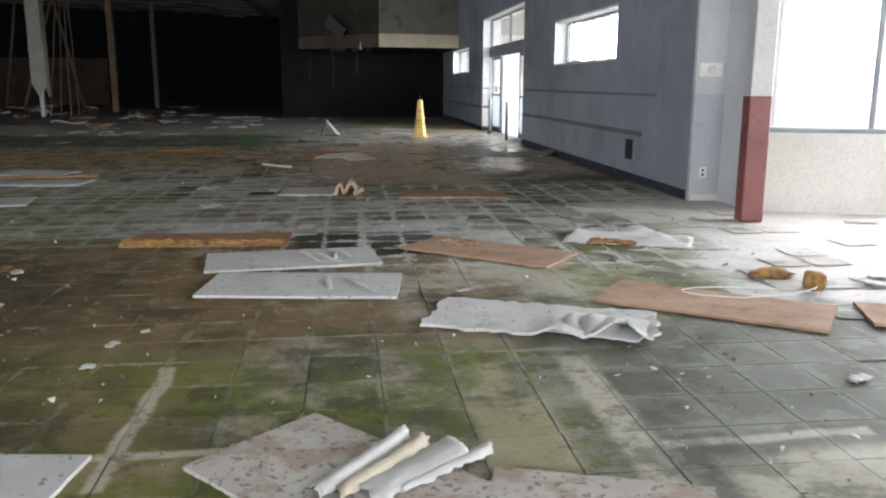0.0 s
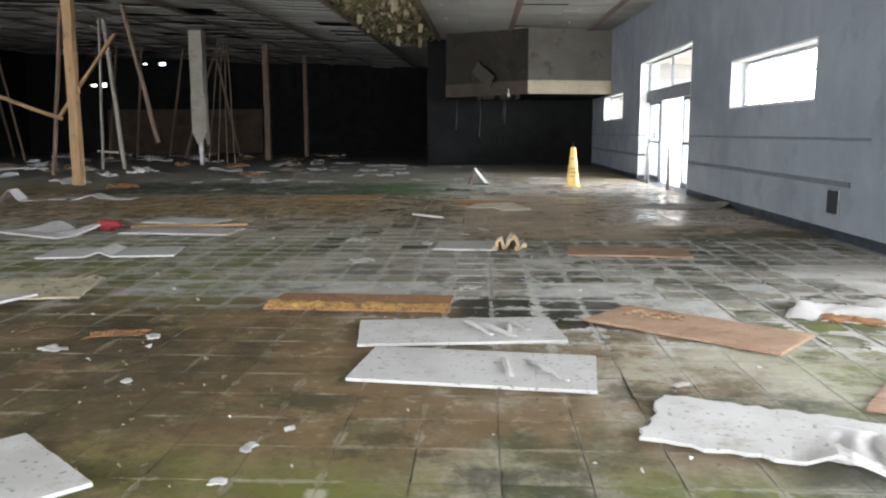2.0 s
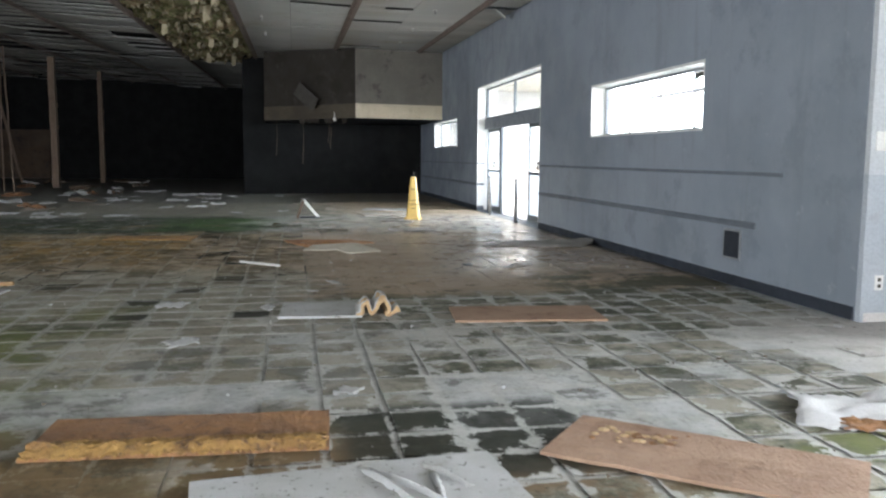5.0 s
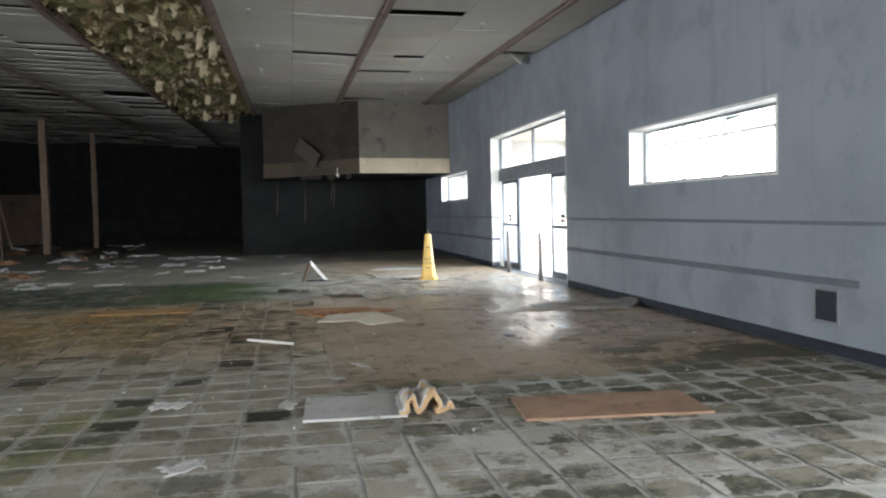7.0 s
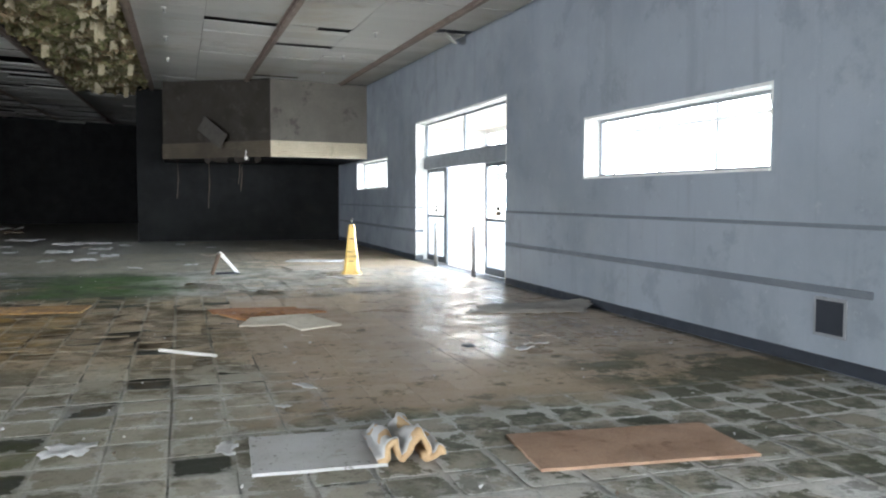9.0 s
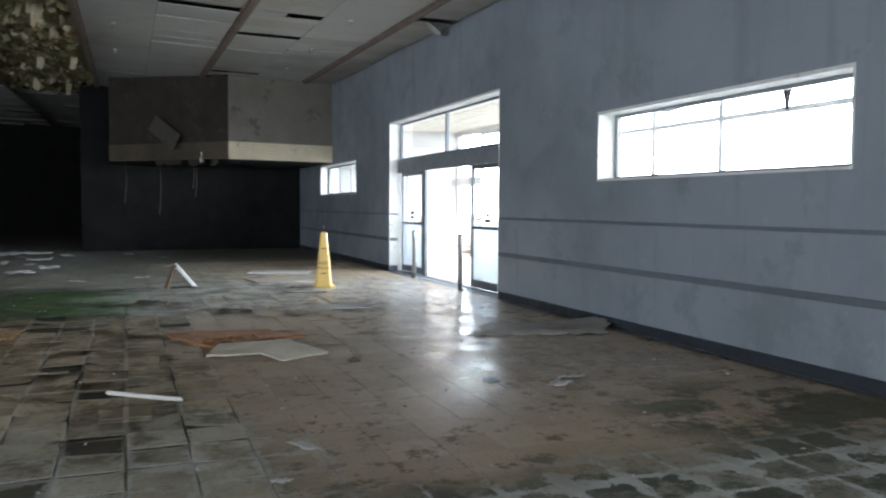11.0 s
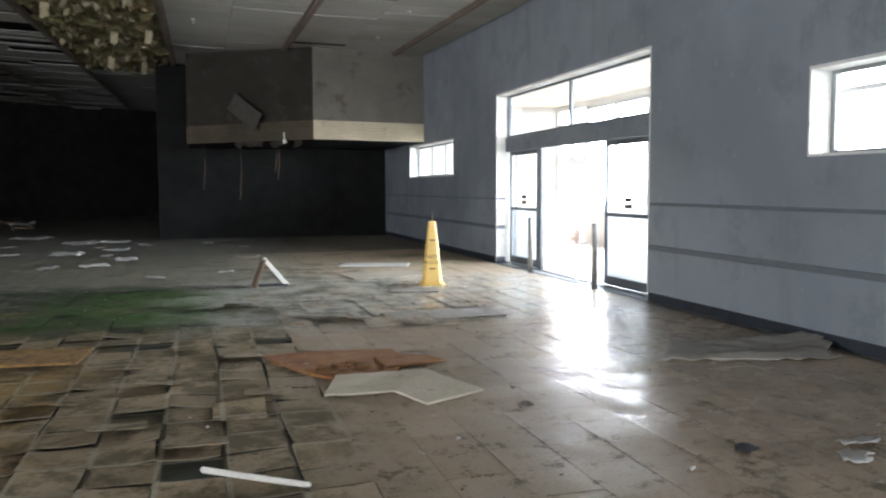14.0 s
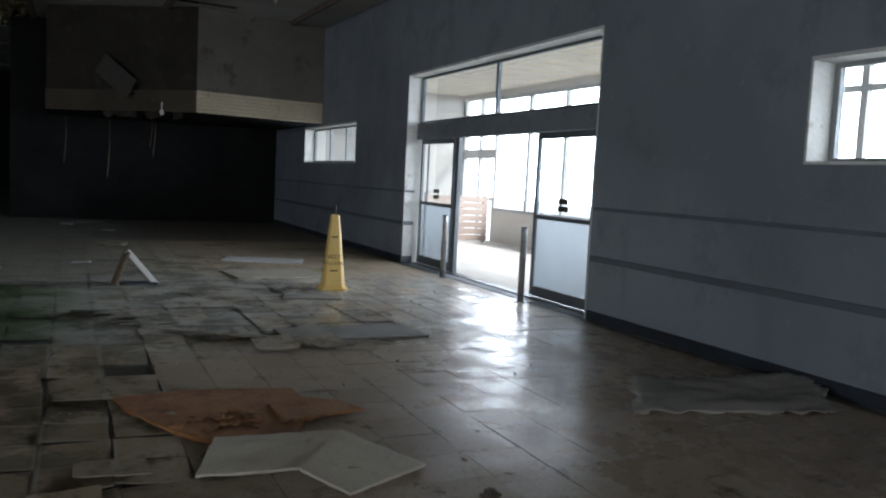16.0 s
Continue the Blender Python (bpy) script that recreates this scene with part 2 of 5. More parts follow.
PLASTIC = surface("white_plastic", (0.74, 0.73, 0.69), (0.66, 0.65, 0.61), None, 6, 60, 0.5, 0.05)
REDCLOTH = surface("red_plastic_bag", (0.3, 0.025, 0.035), (0.2, 0.016, 0.022), None, 9, 60, 0.45, 0.3)
PINK = surface("pinkish_slat_wood", (0.5, 0.4, 0.34), (0.42, 0.33, 0.28), None, 3, 40, 0.7, 0.2)
ASPHALT = surface("pale_concrete", (0.5, 0.49, 0.47), (0.43, 0.42, 0.4), (0.3, 0.29, 0.28), 0.6, 30, 0.9, 0.3, world=True)
SHEET = surface("dusty_thin_sheet", (0.34, 0.315, 0.28), (0.27, 0.25, 0.22), (0.18, 0.165, 0.14), 3, 40, 0.6, 0.2)
DIRT = surface("grey_dirt", (0.16, 0.13, 0.095), (0.1, 0.082, 0.06), None, 9, 60, 0.95, 0.6)


def glass_material():
    n = Nodes("window_glass")
    n.b.inputs["Transmission Weight"].default_value = 1.0
    n.b.inputs["IOR"].default_value = 1.45
    return n.done((0.93, 0.96, 0.96), 0.02)


def frosted_material():
    n = Nodes("dusty_lower_glass")
    n.b.inputs["Transmission Weight"].default_value = 0.42
    return n.done(n.mix(n.noise(n.pos, 3), (0.5, 0.54, 0.57), (0.4, 0.435, 0.46)), 0.5)


GLASS, FROSTED = glass_material(), frosted_material()


def glow_material():
    n = Nodes("bright_overcast_distance")
    n.b.inputs["Emission Color"].default_value = (0.95, 0.985, 1.0, 1)
    n.b.inputs["Emission Strength"].default_value = 6.5
    return n.done((0.8, 0.8, 0.8), 1.0)


DISTANCE = glow_material()


def zone(n, x0, x1, y0, y1, soft=0.3, wobble=0.5):
    """A patch of the floor with a ragged outline, 0 to 1."""
    wobble = 0.5 if wobble > 0.4 else 0.25 if wobble > 0.18 else 0.04
    warp = n.math("MULTIPLY", n.math("SUBTRACT", n.noise(n.pos, 1.3, 6, 0.65), 0.5), wobble * 4)
    s = n.t.nodes.new("ShaderNodeVectorMath")
    s.operation = "ADD"
    n.put(s.inputs[0], n.pos)
    n.put(s.inputs[1], warp)
    away = n.t.nodes.new("ShaderNodeVectorMath")
    away.operation = "SUBTRACT"
    n.put(away.inputs[0], s.outputs[0])
    away.inputs[1].default_value = ((x0 + x1) / 2, (y0 + y1) / 2, 0)
    far = n.t.nodes.new("ShaderNodeVectorMath")
    far.operation = "ABSOLUTE"
    n.put(far.inputs[0], away.outputs[0])
    inside = n.t.nodes.new("ShaderNodeVectorMath")
    inside.operation = "SUBTRACT"
    inside.inputs[0].default_value = ((x1 - x0) / 2, (y1 - y0) / 2, 0)
    n.put(inside.inputs[1], far.outputs[0])
    xy = n.t.nodes.new("ShaderNodeSeparateXYZ")
    n.put(xy.inputs[0], inside.outputs[0])
    return n.step(n.math("MINIMUM", xy.outputs[0], xy.outputs[1]), -soft, soft)


def floor_material(name, tiles):
    """Old vinyl tiles (or the slab under them): algae, mud, dust and a wet film, each with its own patch of floor."""
    n = Nodes(name)
    big, mid, fine = n.noise(n.pos, 0.9, 6, 0.65), n.noise(n.pos, 4.0, 7, 0.72), n.noise(n.pos, 45, 4, 0.7)

    def over(c, colour, strength, scale, lo, hi, *patches):
        z = patches[0]
        for p in patches[1:]:
            z = n.math("MAXIMUM", z, p)
        spots = n.step(n.noise(n.pos, scale, 8, 0.74), lo, hi)
        return n.mix(n.math("MULTIPLY", n.math("MULTIPLY", spots, z), strength), c, colour)

    if tiles == "slab":
        c = n.mix(n.step(mid, 0.35, 0.7), (0.5, 0.51, 0.5), (0.34, 0.345, 0.33))
        c = n.mix(zone(n, -0.6, 5, 10.5, 40), c, (0.19, 0.165, 0.13))
        c = n.mix(zone(n, -12, -0.3, 9, 18.5), c, (0.045, 0.048, 0.036))
        c = n.mix(zone(n, -40, 0.2, 18, 60, 1.0), c, (0.2, 0.195, 0.17))
        c = n.mix(n.math("MULTIPLY", zone(n, -9, 0.6, 0.5, 5.6, 0.5), 0.7), c, (0.27, 0.26, 0.21))
    else:
        seed = n.t.nodes.new("ShaderNodeObjectInfo").outputs["Random"] if tiles == "single" else n.geo.outputs["Random Per Island"]
        c = n.mix(seed, (0.15, 0.123, 0.06), (0.225, 0.18, 0.095))
        c = n.mix(n.math("MULTIPLY", zone(n, -0.6, 5, 2.0, 10.4, 0.3, 0.3), 0.92), c, n.mix(n.step(n.math("ADD", mid, n.math("MULTIPLY", seed, 0.16)), 0.47, 0.66), (0.058, 0.066, 0.046), (0.3, 0.285, 0.235)))
        c = n.mix(n.math("MULTIPLY", zone(n, -12, -0.2, 7.2, 10), 0.85), c, n.mix(seed, (0.265, 0.248, 0.2), (0.39, 0.37, 0.318)))
        c = n.mix(n.math("MULTIPLY", zone(n, -0.75, 5, 10.45, 30, 0.25, 0.25), 0.94), c, n.mix(seed, (0.35, 0.272, 0.192), (0.415, 0.332, 0.245)))
        c = n.mix(n.math("MULTIPLY", zone(n, -12, -0.7, 11.6, 16.6), 0.88), c, n.mix(seed, (0.265, 0.208, 0.138), (0.39, 0.315, 0.222)))
        c = n.mix(n.math("MULTIPLY", zone(n, -12, -0.5, 9.6, 12.2), 0.85), c, n.mix(seed, (0.26, 0.245, 0.19), (0.39, 0.37, 0.305)))
        c = n.mix(n.math("MULTIPLY", zone(n, -40, 0.3, 19.5, 60, 1.0), 0.8), c, (0.25, 0.24, 0.205))
    c = over(c, n.mix(mid, (0.082, 0.11, 0.02), (0.16, 0.165, 0.042)), 0.92, 1.5, 0.4, 0.56, zone(n, -9, 1.0, 1.6, 4.0, 0.3, 0.25), zone(n, -8, -2.0, 5.5, 10, 0.6), zone(n, 0.9, 2.4, 4.2, 6.4, 0.4))
    c = over(c, (0.165, 0.11, 0.058), 0.88, 2.1, 0.36, 0.5, zone(n, -12, 0.9, 4.0, 6.6, 0.3, 0.25))
    c = over(c, (0.33, 0.28, 0.2), 0.7, 6.5, 0.54, 0.61, zone(n, -12, 0.4, 4.2, 6.8, 0.4, 0.25))
    c = over(c, (0.068, 0.052, 0.03), 0.82, 1.3, 0.42, 0.55, zone(n, -14, -1.2, 3.2, 7.0, 0.5))
    c = over(c, (0.055, 0.058, 0.022), 0.45, 1.9, 0.48, 0.58, zone(n, -9, 2.5, 1.5, 5.5, 0.5), zone(n, -6, -0.5, 7.4, 10.5, 0.5), zone(n, 2.0, 3.8, 8.6, 10.8, 0.4))
    c = over(c, (0.11, 0.14, 0.045), 0.6, 1.7, 0.5, 0.6, zone(n, 1.8, 3.7, 21, 25, 0.6))
    c = over(c, n.mix(n.step(big, 0.4, 0.6), (0.03, 0.05, 0.026), (0.05, 0.056, 0.044)), 0.9, 0.8, 0.34, 0.5, zone(n, -8.5, -0.75, 16.8, 20.6, 0.5))
    c = over(c, (0.058, 0.115, 0.03), 0.85, 1.4, 0.36, 0.54, zone(n, -3.0, -0.85, 17.2, 20.0, 0.3, 0.3))
    c = over(c, (0.3, 0.305, 0.29), 0.6, 2.7, 0.52, 0.58, zone(n, -9, -3.2, 16.8, 22, 0.5))
    c = over(c, (0.25, 0.15, 0.03), 0.85, 1.9, 0.42, 0.54, zone(n, -7, -2.2, 13.0, 16.2, 0.4))
    c = over(c, (0.42, 0.42, 0.4), 0.65, 2.4, 0.51, 0.57, zone(n, -3, 3.5, 6.8, 9.0, 0.3), zone(n, 0.7, 1.5, 2.4, 4.4, 0.15, 0.2))
    c = over(c, (0.5, 0.48, 0.455), 0.88, 1.2, 0.32, 0.52, zone(n, 2.8, 12, -8, 8.8, 0.4, 0.35))
    c = over(c, (0.42, 0.41, 0.38), 0.75, 1.4, 0.36, 0.54, zone(n, -1.3, 3.7, 16.6, 20.8, 0.5))
    c = over(c, (0.09, 0.075, 0.045), 0.8, 3.0, 0.55, 0.62, zone(n, -0.8, 3.8, 10.2, 13.5, 0.4))
    c = over(c, n.mix(mid, (0.04, 0.05, 0.026), (0.085, 0.082, 0.05)), 0.85, 1.7, 0.44, 0.52, zone(n, 1.9, 3.8, 9.9, 11.7, 0.3, 0.3))
    c = over(c, (0.4, 0.385, 0.31), 0.72, 1.6, 0.42, 0.54, zone(n, 0.3, 1.75, 4.5, 5.9, 0.25, 0.2))
    c = over(c, n.mix(mid, (0.065, 0.078, 0.055), (0.125, 0.13, 0.105)), 0.92, 1.4, 0.26, 0.46, zone(n, 1.0, 3.1, 1.2, 4.4, 0.3))
    c = over(c, n.mix(mid, (0.11, 0.085, 0.045), (0.075, 0.06, 0.034)), 0.75, 2.0, 0.45, 0.58, zone(n, -9, -0.6, 10.8, 16.7, 0.4))
    c = over(c, n.mix(mid, (0.12, 0.125, 0.1), (0.07, 0.085, 0.06)), 0.7, 2.2, 0.46, 0.56, zone(n, -0.7, 1.5, 16.6, 23, 0.4))
    c = over(c, (0.43, 0.41, 0.33), 0.8, 3.0, 0.2, 0.48, zone(n, 0.95, 1.1, 2.4, 3.7, 0.03, 0.04), zone(n, -0.86, -0.79, 2.6, 3.75, 0.015, 0.015), zone(n, -1.3, -0.3, 2.82, 2.88, 0.015, 0.015), zone(n, 1.0, 1.9, 2.71, 2.77, 0.015, 0.03), zone(n, 1.25, 2.6, 2.3, 2.62, 0.05, 0.1))
    c = over(c, (0.47, 0.46, 0.42), 0.85, 3.2, 0.45, 0.52, zone(n, 0.0, 1.0, 8.2, 9.1, 0.1, 0.15))
    c = over(c, (0.34, 0.32, 0.2), 0.65, 2.0, 0.3, 0.5, zone(n, 0.45, 0.78, 2.6, 3.2, 0.03, 0.04), zone(n, 0.56, 0.68, 3.2, 3.65, 0.05, 0.06))
    # residue and dirt that follow the joints of the tiles
    s = n.t.nodes.new("ShaderNodeSeparateXYZ")
    n.put(s.inputs[0], n.pos)

    def joint(o, start):
        f = n.math("FRACT", n.math("DIVIDE", n.math("SUBTRACT", n.math("ADD", o, 318.0), start), 0.318))
        return n.math("MULTIPLY", n.math("MINIMUM", f, n.math("SUBTRACT", 1.0, f)), 0.318)

    near = n.math("MINIMUM", joint(s.outputs[0], 0.125), joint(s.outputs[1], 2.86))
    thin = n.math("SUBTRACT", n.math("MULTIPLY", n.step(n.noise(n.pos, 2.3, 7, 0.7), 0.45, 0.65), 0.03), near)
    c = n.mix(n.math("MULTIPLY", n.step(thin, 0.0, 0.01), n.math("MULTIPLY", zone(n, -9, 1.2, 1.5, 7.0, 0.5), 0.6)), c, (0.3, 0.28, 0.22))
    grime = n.math("SUBTRACT", n.math("MULTIPLY", n.step(n.noise(n.pos, 4.3, 8, 0.75), 0.52, 0.7), 0.1), near)
    c = n.mix(n.math("MULTIPLY", n.step(grime, 0.0, 0.02), n.math("MULTIPLY", zone(n, -8, 3.8, 9.3, 19, 0.5), 0.6)), c, (0.075, 0.062, 0.038))
    c = over(c, (0.034, 0.036, 0.022), 0.58, 1.2, 0.52, 0.58, zone(n, -4, 2.5, 1.8, 9.6, 0.4))
    c = over(c, (0.02, 0.024, 0.018), 0.85, 1.0, 0.3, 0.4, zone(n, -0.45, 0.75, 6.1, 7.1, 0.08, 0.06))
    rim = n.math("MULTIPLY", n.step(near, 0.024, 0.008), zone(n, -9, -0.55, 8.6, 16.8, 0.3, 0.3))
    c = n.mix(n.math("MULTIPLY", rim, 0.5), c, (0.42, 0.385, 0.31))
    loose = n.noise(n.pos, 2.6, 8, 0.75)
    width = n.math("ADD", n.math("MULTIPLY", n.step(loose, 0.45, 0.72), 0.13), n.math("MULTIPLY", n.step(n.noise(n.pos, 6.0, 7, 0.75), 0.36, 0.58), 0.034))
    edge = n.math("SUBTRACT", width, near)
    white = n.math("MAXIMUM", zone(n, -0.9, 3.7, 5.6, 10.35, 0.3, 0.25), n.math("MULTIPLY", zone(n, -6, -0.3, 6.8, 11.5, 0.4), 0.55))
    white = n.math("MAXIMUM", white, n.math("MULTIPLY", zone(n, 0.4, 3.2, 1.8, 5.6, 0.4), 0.16))
    pale = n.mix(n.step(mid, 0.4, 0.62), (0.52, 0.52, 0.495), (0.4, 0.4, 0.37))
    c = n.mix(n.math("MULTIPLY", n.step(edge, 0.0, 0.016), n.math("MULTIPLY", white, 0.92)), c, pale)
    silt = n.step(n.noise(n.pos, 5.5, 8, 0.78), 0.56, 0.65, 0.0, 0.42)
    c = n.mix(silt, c, (0.06, 0.053, 0.036))
    c = n.mix(n.step(fine, 0.52, 0.7, 0.0, 0.34), c, (0.05, 0.045, 0.034))
    c = n.mix(n.step(n.noise(n.pos, 22, 6, 0.78), 0.63, 0.69, 0.0, 0.36), c, (0.38, 0.35, 0.28))
    wet = n.math("MULTIPLY", n.step(n.noise(n.pos, 1.6, 6, 0.65), 0.3, 0.6, 0.55, 1.0), zone(n, 0.7, 4.0, 11.6, 21, 0.8))
    damp = n.math("MULTIPLY", n.step(n.noise(n.pos, 2.2, 5, 0.6), 0.45, 0.6), zone(n, -6, 2.4, 1.5, 9.4, 0.6))
    rough = n.math("SUBTRACT", n.math("SUBTRACT", n.step(mid, 0.3, 0.7, 0.58, 0.85), n.math("MULTIPLY", wet, 0.5)), n.math("MULTIPLY", damp, 0.08))
    n.bump(n.math("ADD", mid, n.math("MULTIPLY", fine, n.math("SUBTRACT", 0.35, n.math("MULTIPLY", wet, 0.3)))), 0.5, 0.006)
    n.b.inputs["Specular IOR Level"].default_value = 0.2
    return n.done(c, rough)


SLAB, TILE, TILES_REST = floor_material("floor_slab_adhesive", "slab"), floor_material("vinyl_tile", "single"), floor_material("vinyl_tiles_rest", "joined")


# ---- building blocks ----
def link(name, bm, material, smooth=False):
    me = bpy.data.meshes.new(name)
    bmesh.ops.recalc_face_normals(bm, faces=bm.faces)
    bm.to_mesh(me)
    bm.free()
    me.materials.append(material)
    if smooth:
        me.polygons.foreach_set("use_smooth", [True] * len(me.polygons))
    return new(name, me)


def part(name, bm, material, parent, label="", smooth=False):
    """Links a bmesh as one mesh object under a thing or under a part."""
    ob = link(name, bm, material, smooth)
    ob.parent = parent
    return tagged(ob, label)


def thing(name, m, label, category, group="", kind=""):
    ob = new(name)
    ob.matrix_world = m
    ob.empty_display_size = 0.1
    return tagged(ob, label, category, group, kind)


def box(x0, x1, y0, y1, z0, z1, bevel=0.0, bm=None):
    own = bmesh.new()
    bmesh.ops.create_cube(own, size=1, matrix=Matrix.Translation(((x0 + x1) / 2, (y0 + y1) / 2, (z0 + z1) / 2)) @ Matrix.Diagonal((x1 - x0, y1 - y0, z1 - z0, 1)))
    if bevel:
        bmesh.ops.bevel(own, geom=own.edges[:], offset=bevel, segments=1, affect="EDGES")
    if bm is None:
        return own
    return join(bm, own)


def join(bm, other, m=Matrix()):
    me = bpy.data.meshes.new("joining")
    other.transform(m)
    other.to_mesh(me)
    other.free()
    bm.from_mesh(me)
    bpy.data.meshes.remove(me)
    return bm


def structure(name, bm, material, label, category="wall"):
    return tagged(link(name, bm, material), label, category, kind="structure")


def tube(points, radius, sides=8, bm=None, taper=1.0):
    """A round bar along a line of points."""
    bm = bm or bmesh.new()
    rings = []
    pts = [Vector(p) for p in points]
    for i, p in enumerate(pts):
        d = (pts[min(i + 1, len(pts) - 1)] - pts[max(i - 1, 0)]).normalized()
        q = d.to_track_quat("Z", "Y")
        r = radius * (1 + (taper - 1) * i / max(1, len(pts) - 1))
        rings.append([bm.verts.new(p + q @ Vector((r * math.cos(2 * math.pi * k / sides), r * math.sin(2 * math.pi * k / sides), 0))) for k in range(sides)])
    for a, b in zip(rings, rings[1:]):
        for k in range(sides):
            bm.faces.new((a[k], a[(k + 1) % sides], b[(k + 1) % sides], b[k]))
    bm.faces.new(rings[0][::-1]), bm.faces.new(rings[-1])
    return bm


def sheet(w, d, thick, nx, ny, height=None, ragged=0.0, seed=0, skew=0.0):
    """A board or sheet centred on the origin: top, underside and edges; height(u, v) lifts it, u and v from 0 to 1."""
    bm = bmesh.new()
    rnd = random.Random(seed)
    edge = {}
    top, low = [], []
    for j in range(ny + 1):
        for i in range(nx + 1):
            u, v = i / nx, j / ny
            x, y = (u - 0.5) * w + (v - 0.5) * skew, (v - 0.5) * d
            if i in (0, nx):
                x += rnd.uniform(-1, 1) * ragged
            if j in (0, ny):
                y += rnd.uniform(-1, 1) * ragged
            z = height(u, v) if height else 0.0
            top.append(bm.verts.new((x, y, z + thick)))
            low.append(bm.verts.new((x, y, z)))
    g = lambda r, i, j: r[j * (nx + 1) + i]  # noqa: E731
    for j in range(ny):
        for i in range(nx):
            bm.faces.new((g(top, i, j), g(top, i + 1, j), g(top, i + 1, j + 1), g(top, i, j + 1)))
            bm.faces.new((g(low, i, j), g(low, i, j + 1), g(low, i + 1, j + 1), g(low, i + 1, j)))
    for i in range(nx):
        for j in (0, ny):
            bm.faces.new((g(low, i, j), g(low, i + 1, j), g(top, i + 1, j), g(top, i, j)))
    for j in range(ny):
        for i in (0, nx):
            bm.faces.new((g(low, i, j), g(low, i, j + 1), g(top, i, j + 1), g(top, i, j)))
    return bm


def wob(x, y, z=0.0, s=1.0):
    return noise.noise(Vector((x * s, y * s, z)))


def ceiling_height(x, y):
    """The ceiling falls gently towards the street side and the near end."""
    return 4.10 + 0.02 * (y - 14) + 0.04 * max(0.0, 1 - x)


# ---- shell ----
WX = 3.76
WT = 0.30
floor_bm = bmesh.new()
for x0, x1, y0, y1 in ((-28, 12, -8, 52),):
    floor_bm.faces.new([floor_bm.verts.new(p) for p in ((x0, y0, -0.006), (x1, y0, -0.006), (x1, y1, -0.006), (x0, y1, -0.006))])
floor = structure("floor", floor_bm, SLAB, "dirty concrete slab with old adhesive, algae and dust", "floor")

ground = structure("ground", box(-600, 900, -600, 900, -0.3, -0.05), ASPHALT, "pale concrete ground outside the building", "ground")


def wall_y(name, x0, x1, y0, y1, z0, z1, holes, material, label):
    """A wall along y with openings (ya, yb, za, zb) right through it."""
    bm = bmesh.new()
    cuts = sorted(holes)
    y = y0
    for ya, yb, za, zb in cuts:
        box(x0, x1, y, ya, z0, z1, bm=bm)
        if za > z0:
            box(x0, x1, ya, yb, z0, za, bm=bm)
        box(x0, x1, ya, yb, zb, z1, bm=bm)
        y = yb
    box(x0, x1, y, y1, z0, z1, bm=bm)
    return structure(name, bm, material, label)


DOOR = (17.30, 22.42, 0.0, 2.95)
WIN_A = (11.33, 14.75, 1.585, 2.35)
WIN_B = (24.93, 28.57, 1.565, 2.345)
wall_east = wall_y("wall_east", WX, WX + WT, 8.74, 52, -0.05, 6.0, [WIN_A, DOOR, WIN_B], WALL_BLUE, "dark blue-grey painted wall, stained, with windows and a door")
wall_end = structure("wall_end", box(WX + 0.004, WX + 0.46, 8.68, 8.738, 1.16, 6.0), WALL_LIGHT, "light grey painted end of the dark wall")
structure("wall_end_dado", box(WX + 0.004, WX + 0.46, 8.68, 8.738, -0.05, 1.16), WALL_DADO, "blue-grey painted lower part of the light wall end")
wall_end_base = structure("baseboard_end", box(WX + 0.03, WX + 0.45, 8.668, 8.678, 0.0, 0.07), CREAM, "cream baseboard strip along the light wall", "baseboard")

for k, (ya, yb, za, zb) in enumerate((WIN_A, DOOR, WIN_B), 1):
    bm = bmesh.new()
    box(WX - 0.003, WX + WT, yb - 0.022, yb + 0.0, za, zb, bm=bm)
    box(WX - 0.003, WX + WT, ya, ya + 0.022, za, zb, bm=bm)
    box(WX - 0.003, WX + WT, ya + 0.022, yb - 0.022, zb - 0.03, zb, bm=bm)
    if za > 0.1:
        box(WX - 0.012, WX + WT, ya + 0.022, yb - 0.022, za, za + 0.022, bm=bm)
    structure("trim_%d" % k, bm, REVEAL, "dusty white painted lining of a wall opening", "trim")

bm = bmesh.new()
cut = -28.0
for xa, xb, za, zb in ((-24.1, -23.6, 3.98, 4.14), (-23.4, -23.0, 3.95, 4.2), (-20.8, -20.45, 5.26, 5.36), (-19.8, -19.3, 5.2, 5.4)):
    box(cut, xa, 50, 50.3, -0.05, 6.6, bm=bm)
    box(xa, xb, 50, 50.3, -0.05, za, bm=bm)
    box(xa, xb, 50, 50.3, zb, 6.6, bm=bm)
    cut = xb
box(cut, WX, 50, 50.3, -0.05, 6.6, bm=bm)
back_wall = structure("wall_north", bm, WALL_DARK, "far wall coloured near-black for the unlit hall, with small daylight holes")
left_wall = structure("wall_west", box(-28.3, -28, 14, 50.3, -0.05, 6.6), WALL_DARK, "far side wall coloured near-black for the unlit hall")
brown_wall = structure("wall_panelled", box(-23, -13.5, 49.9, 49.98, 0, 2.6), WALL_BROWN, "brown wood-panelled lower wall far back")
alcove_wall = structure("wall_navy", box(-2.3, WX, 31.4, 31.6, -0.05, 5.2), WALL_DARK, "navy wall under the hanging bulkhead, coloured near-black for shade")

# rubber base and rub rails along the dark wall
for ya, yb in ((8.75, 17.28), (22.44, 31.38)):
    structure("baseboard", box(WX - 0.012, WX - 0.001, ya, yb, 0.0, 0.105, 0.003), BASE_BLACK, "black rubber base along the dark wall", "baseboard")
structure("rub_rail", box(WX - 0.018, WX - 0.001, 10.2, 17.28, 0.60, 0.66, 0.005), RAIL_DARK, "dark rub rail across the blue-grey wall", "rail")
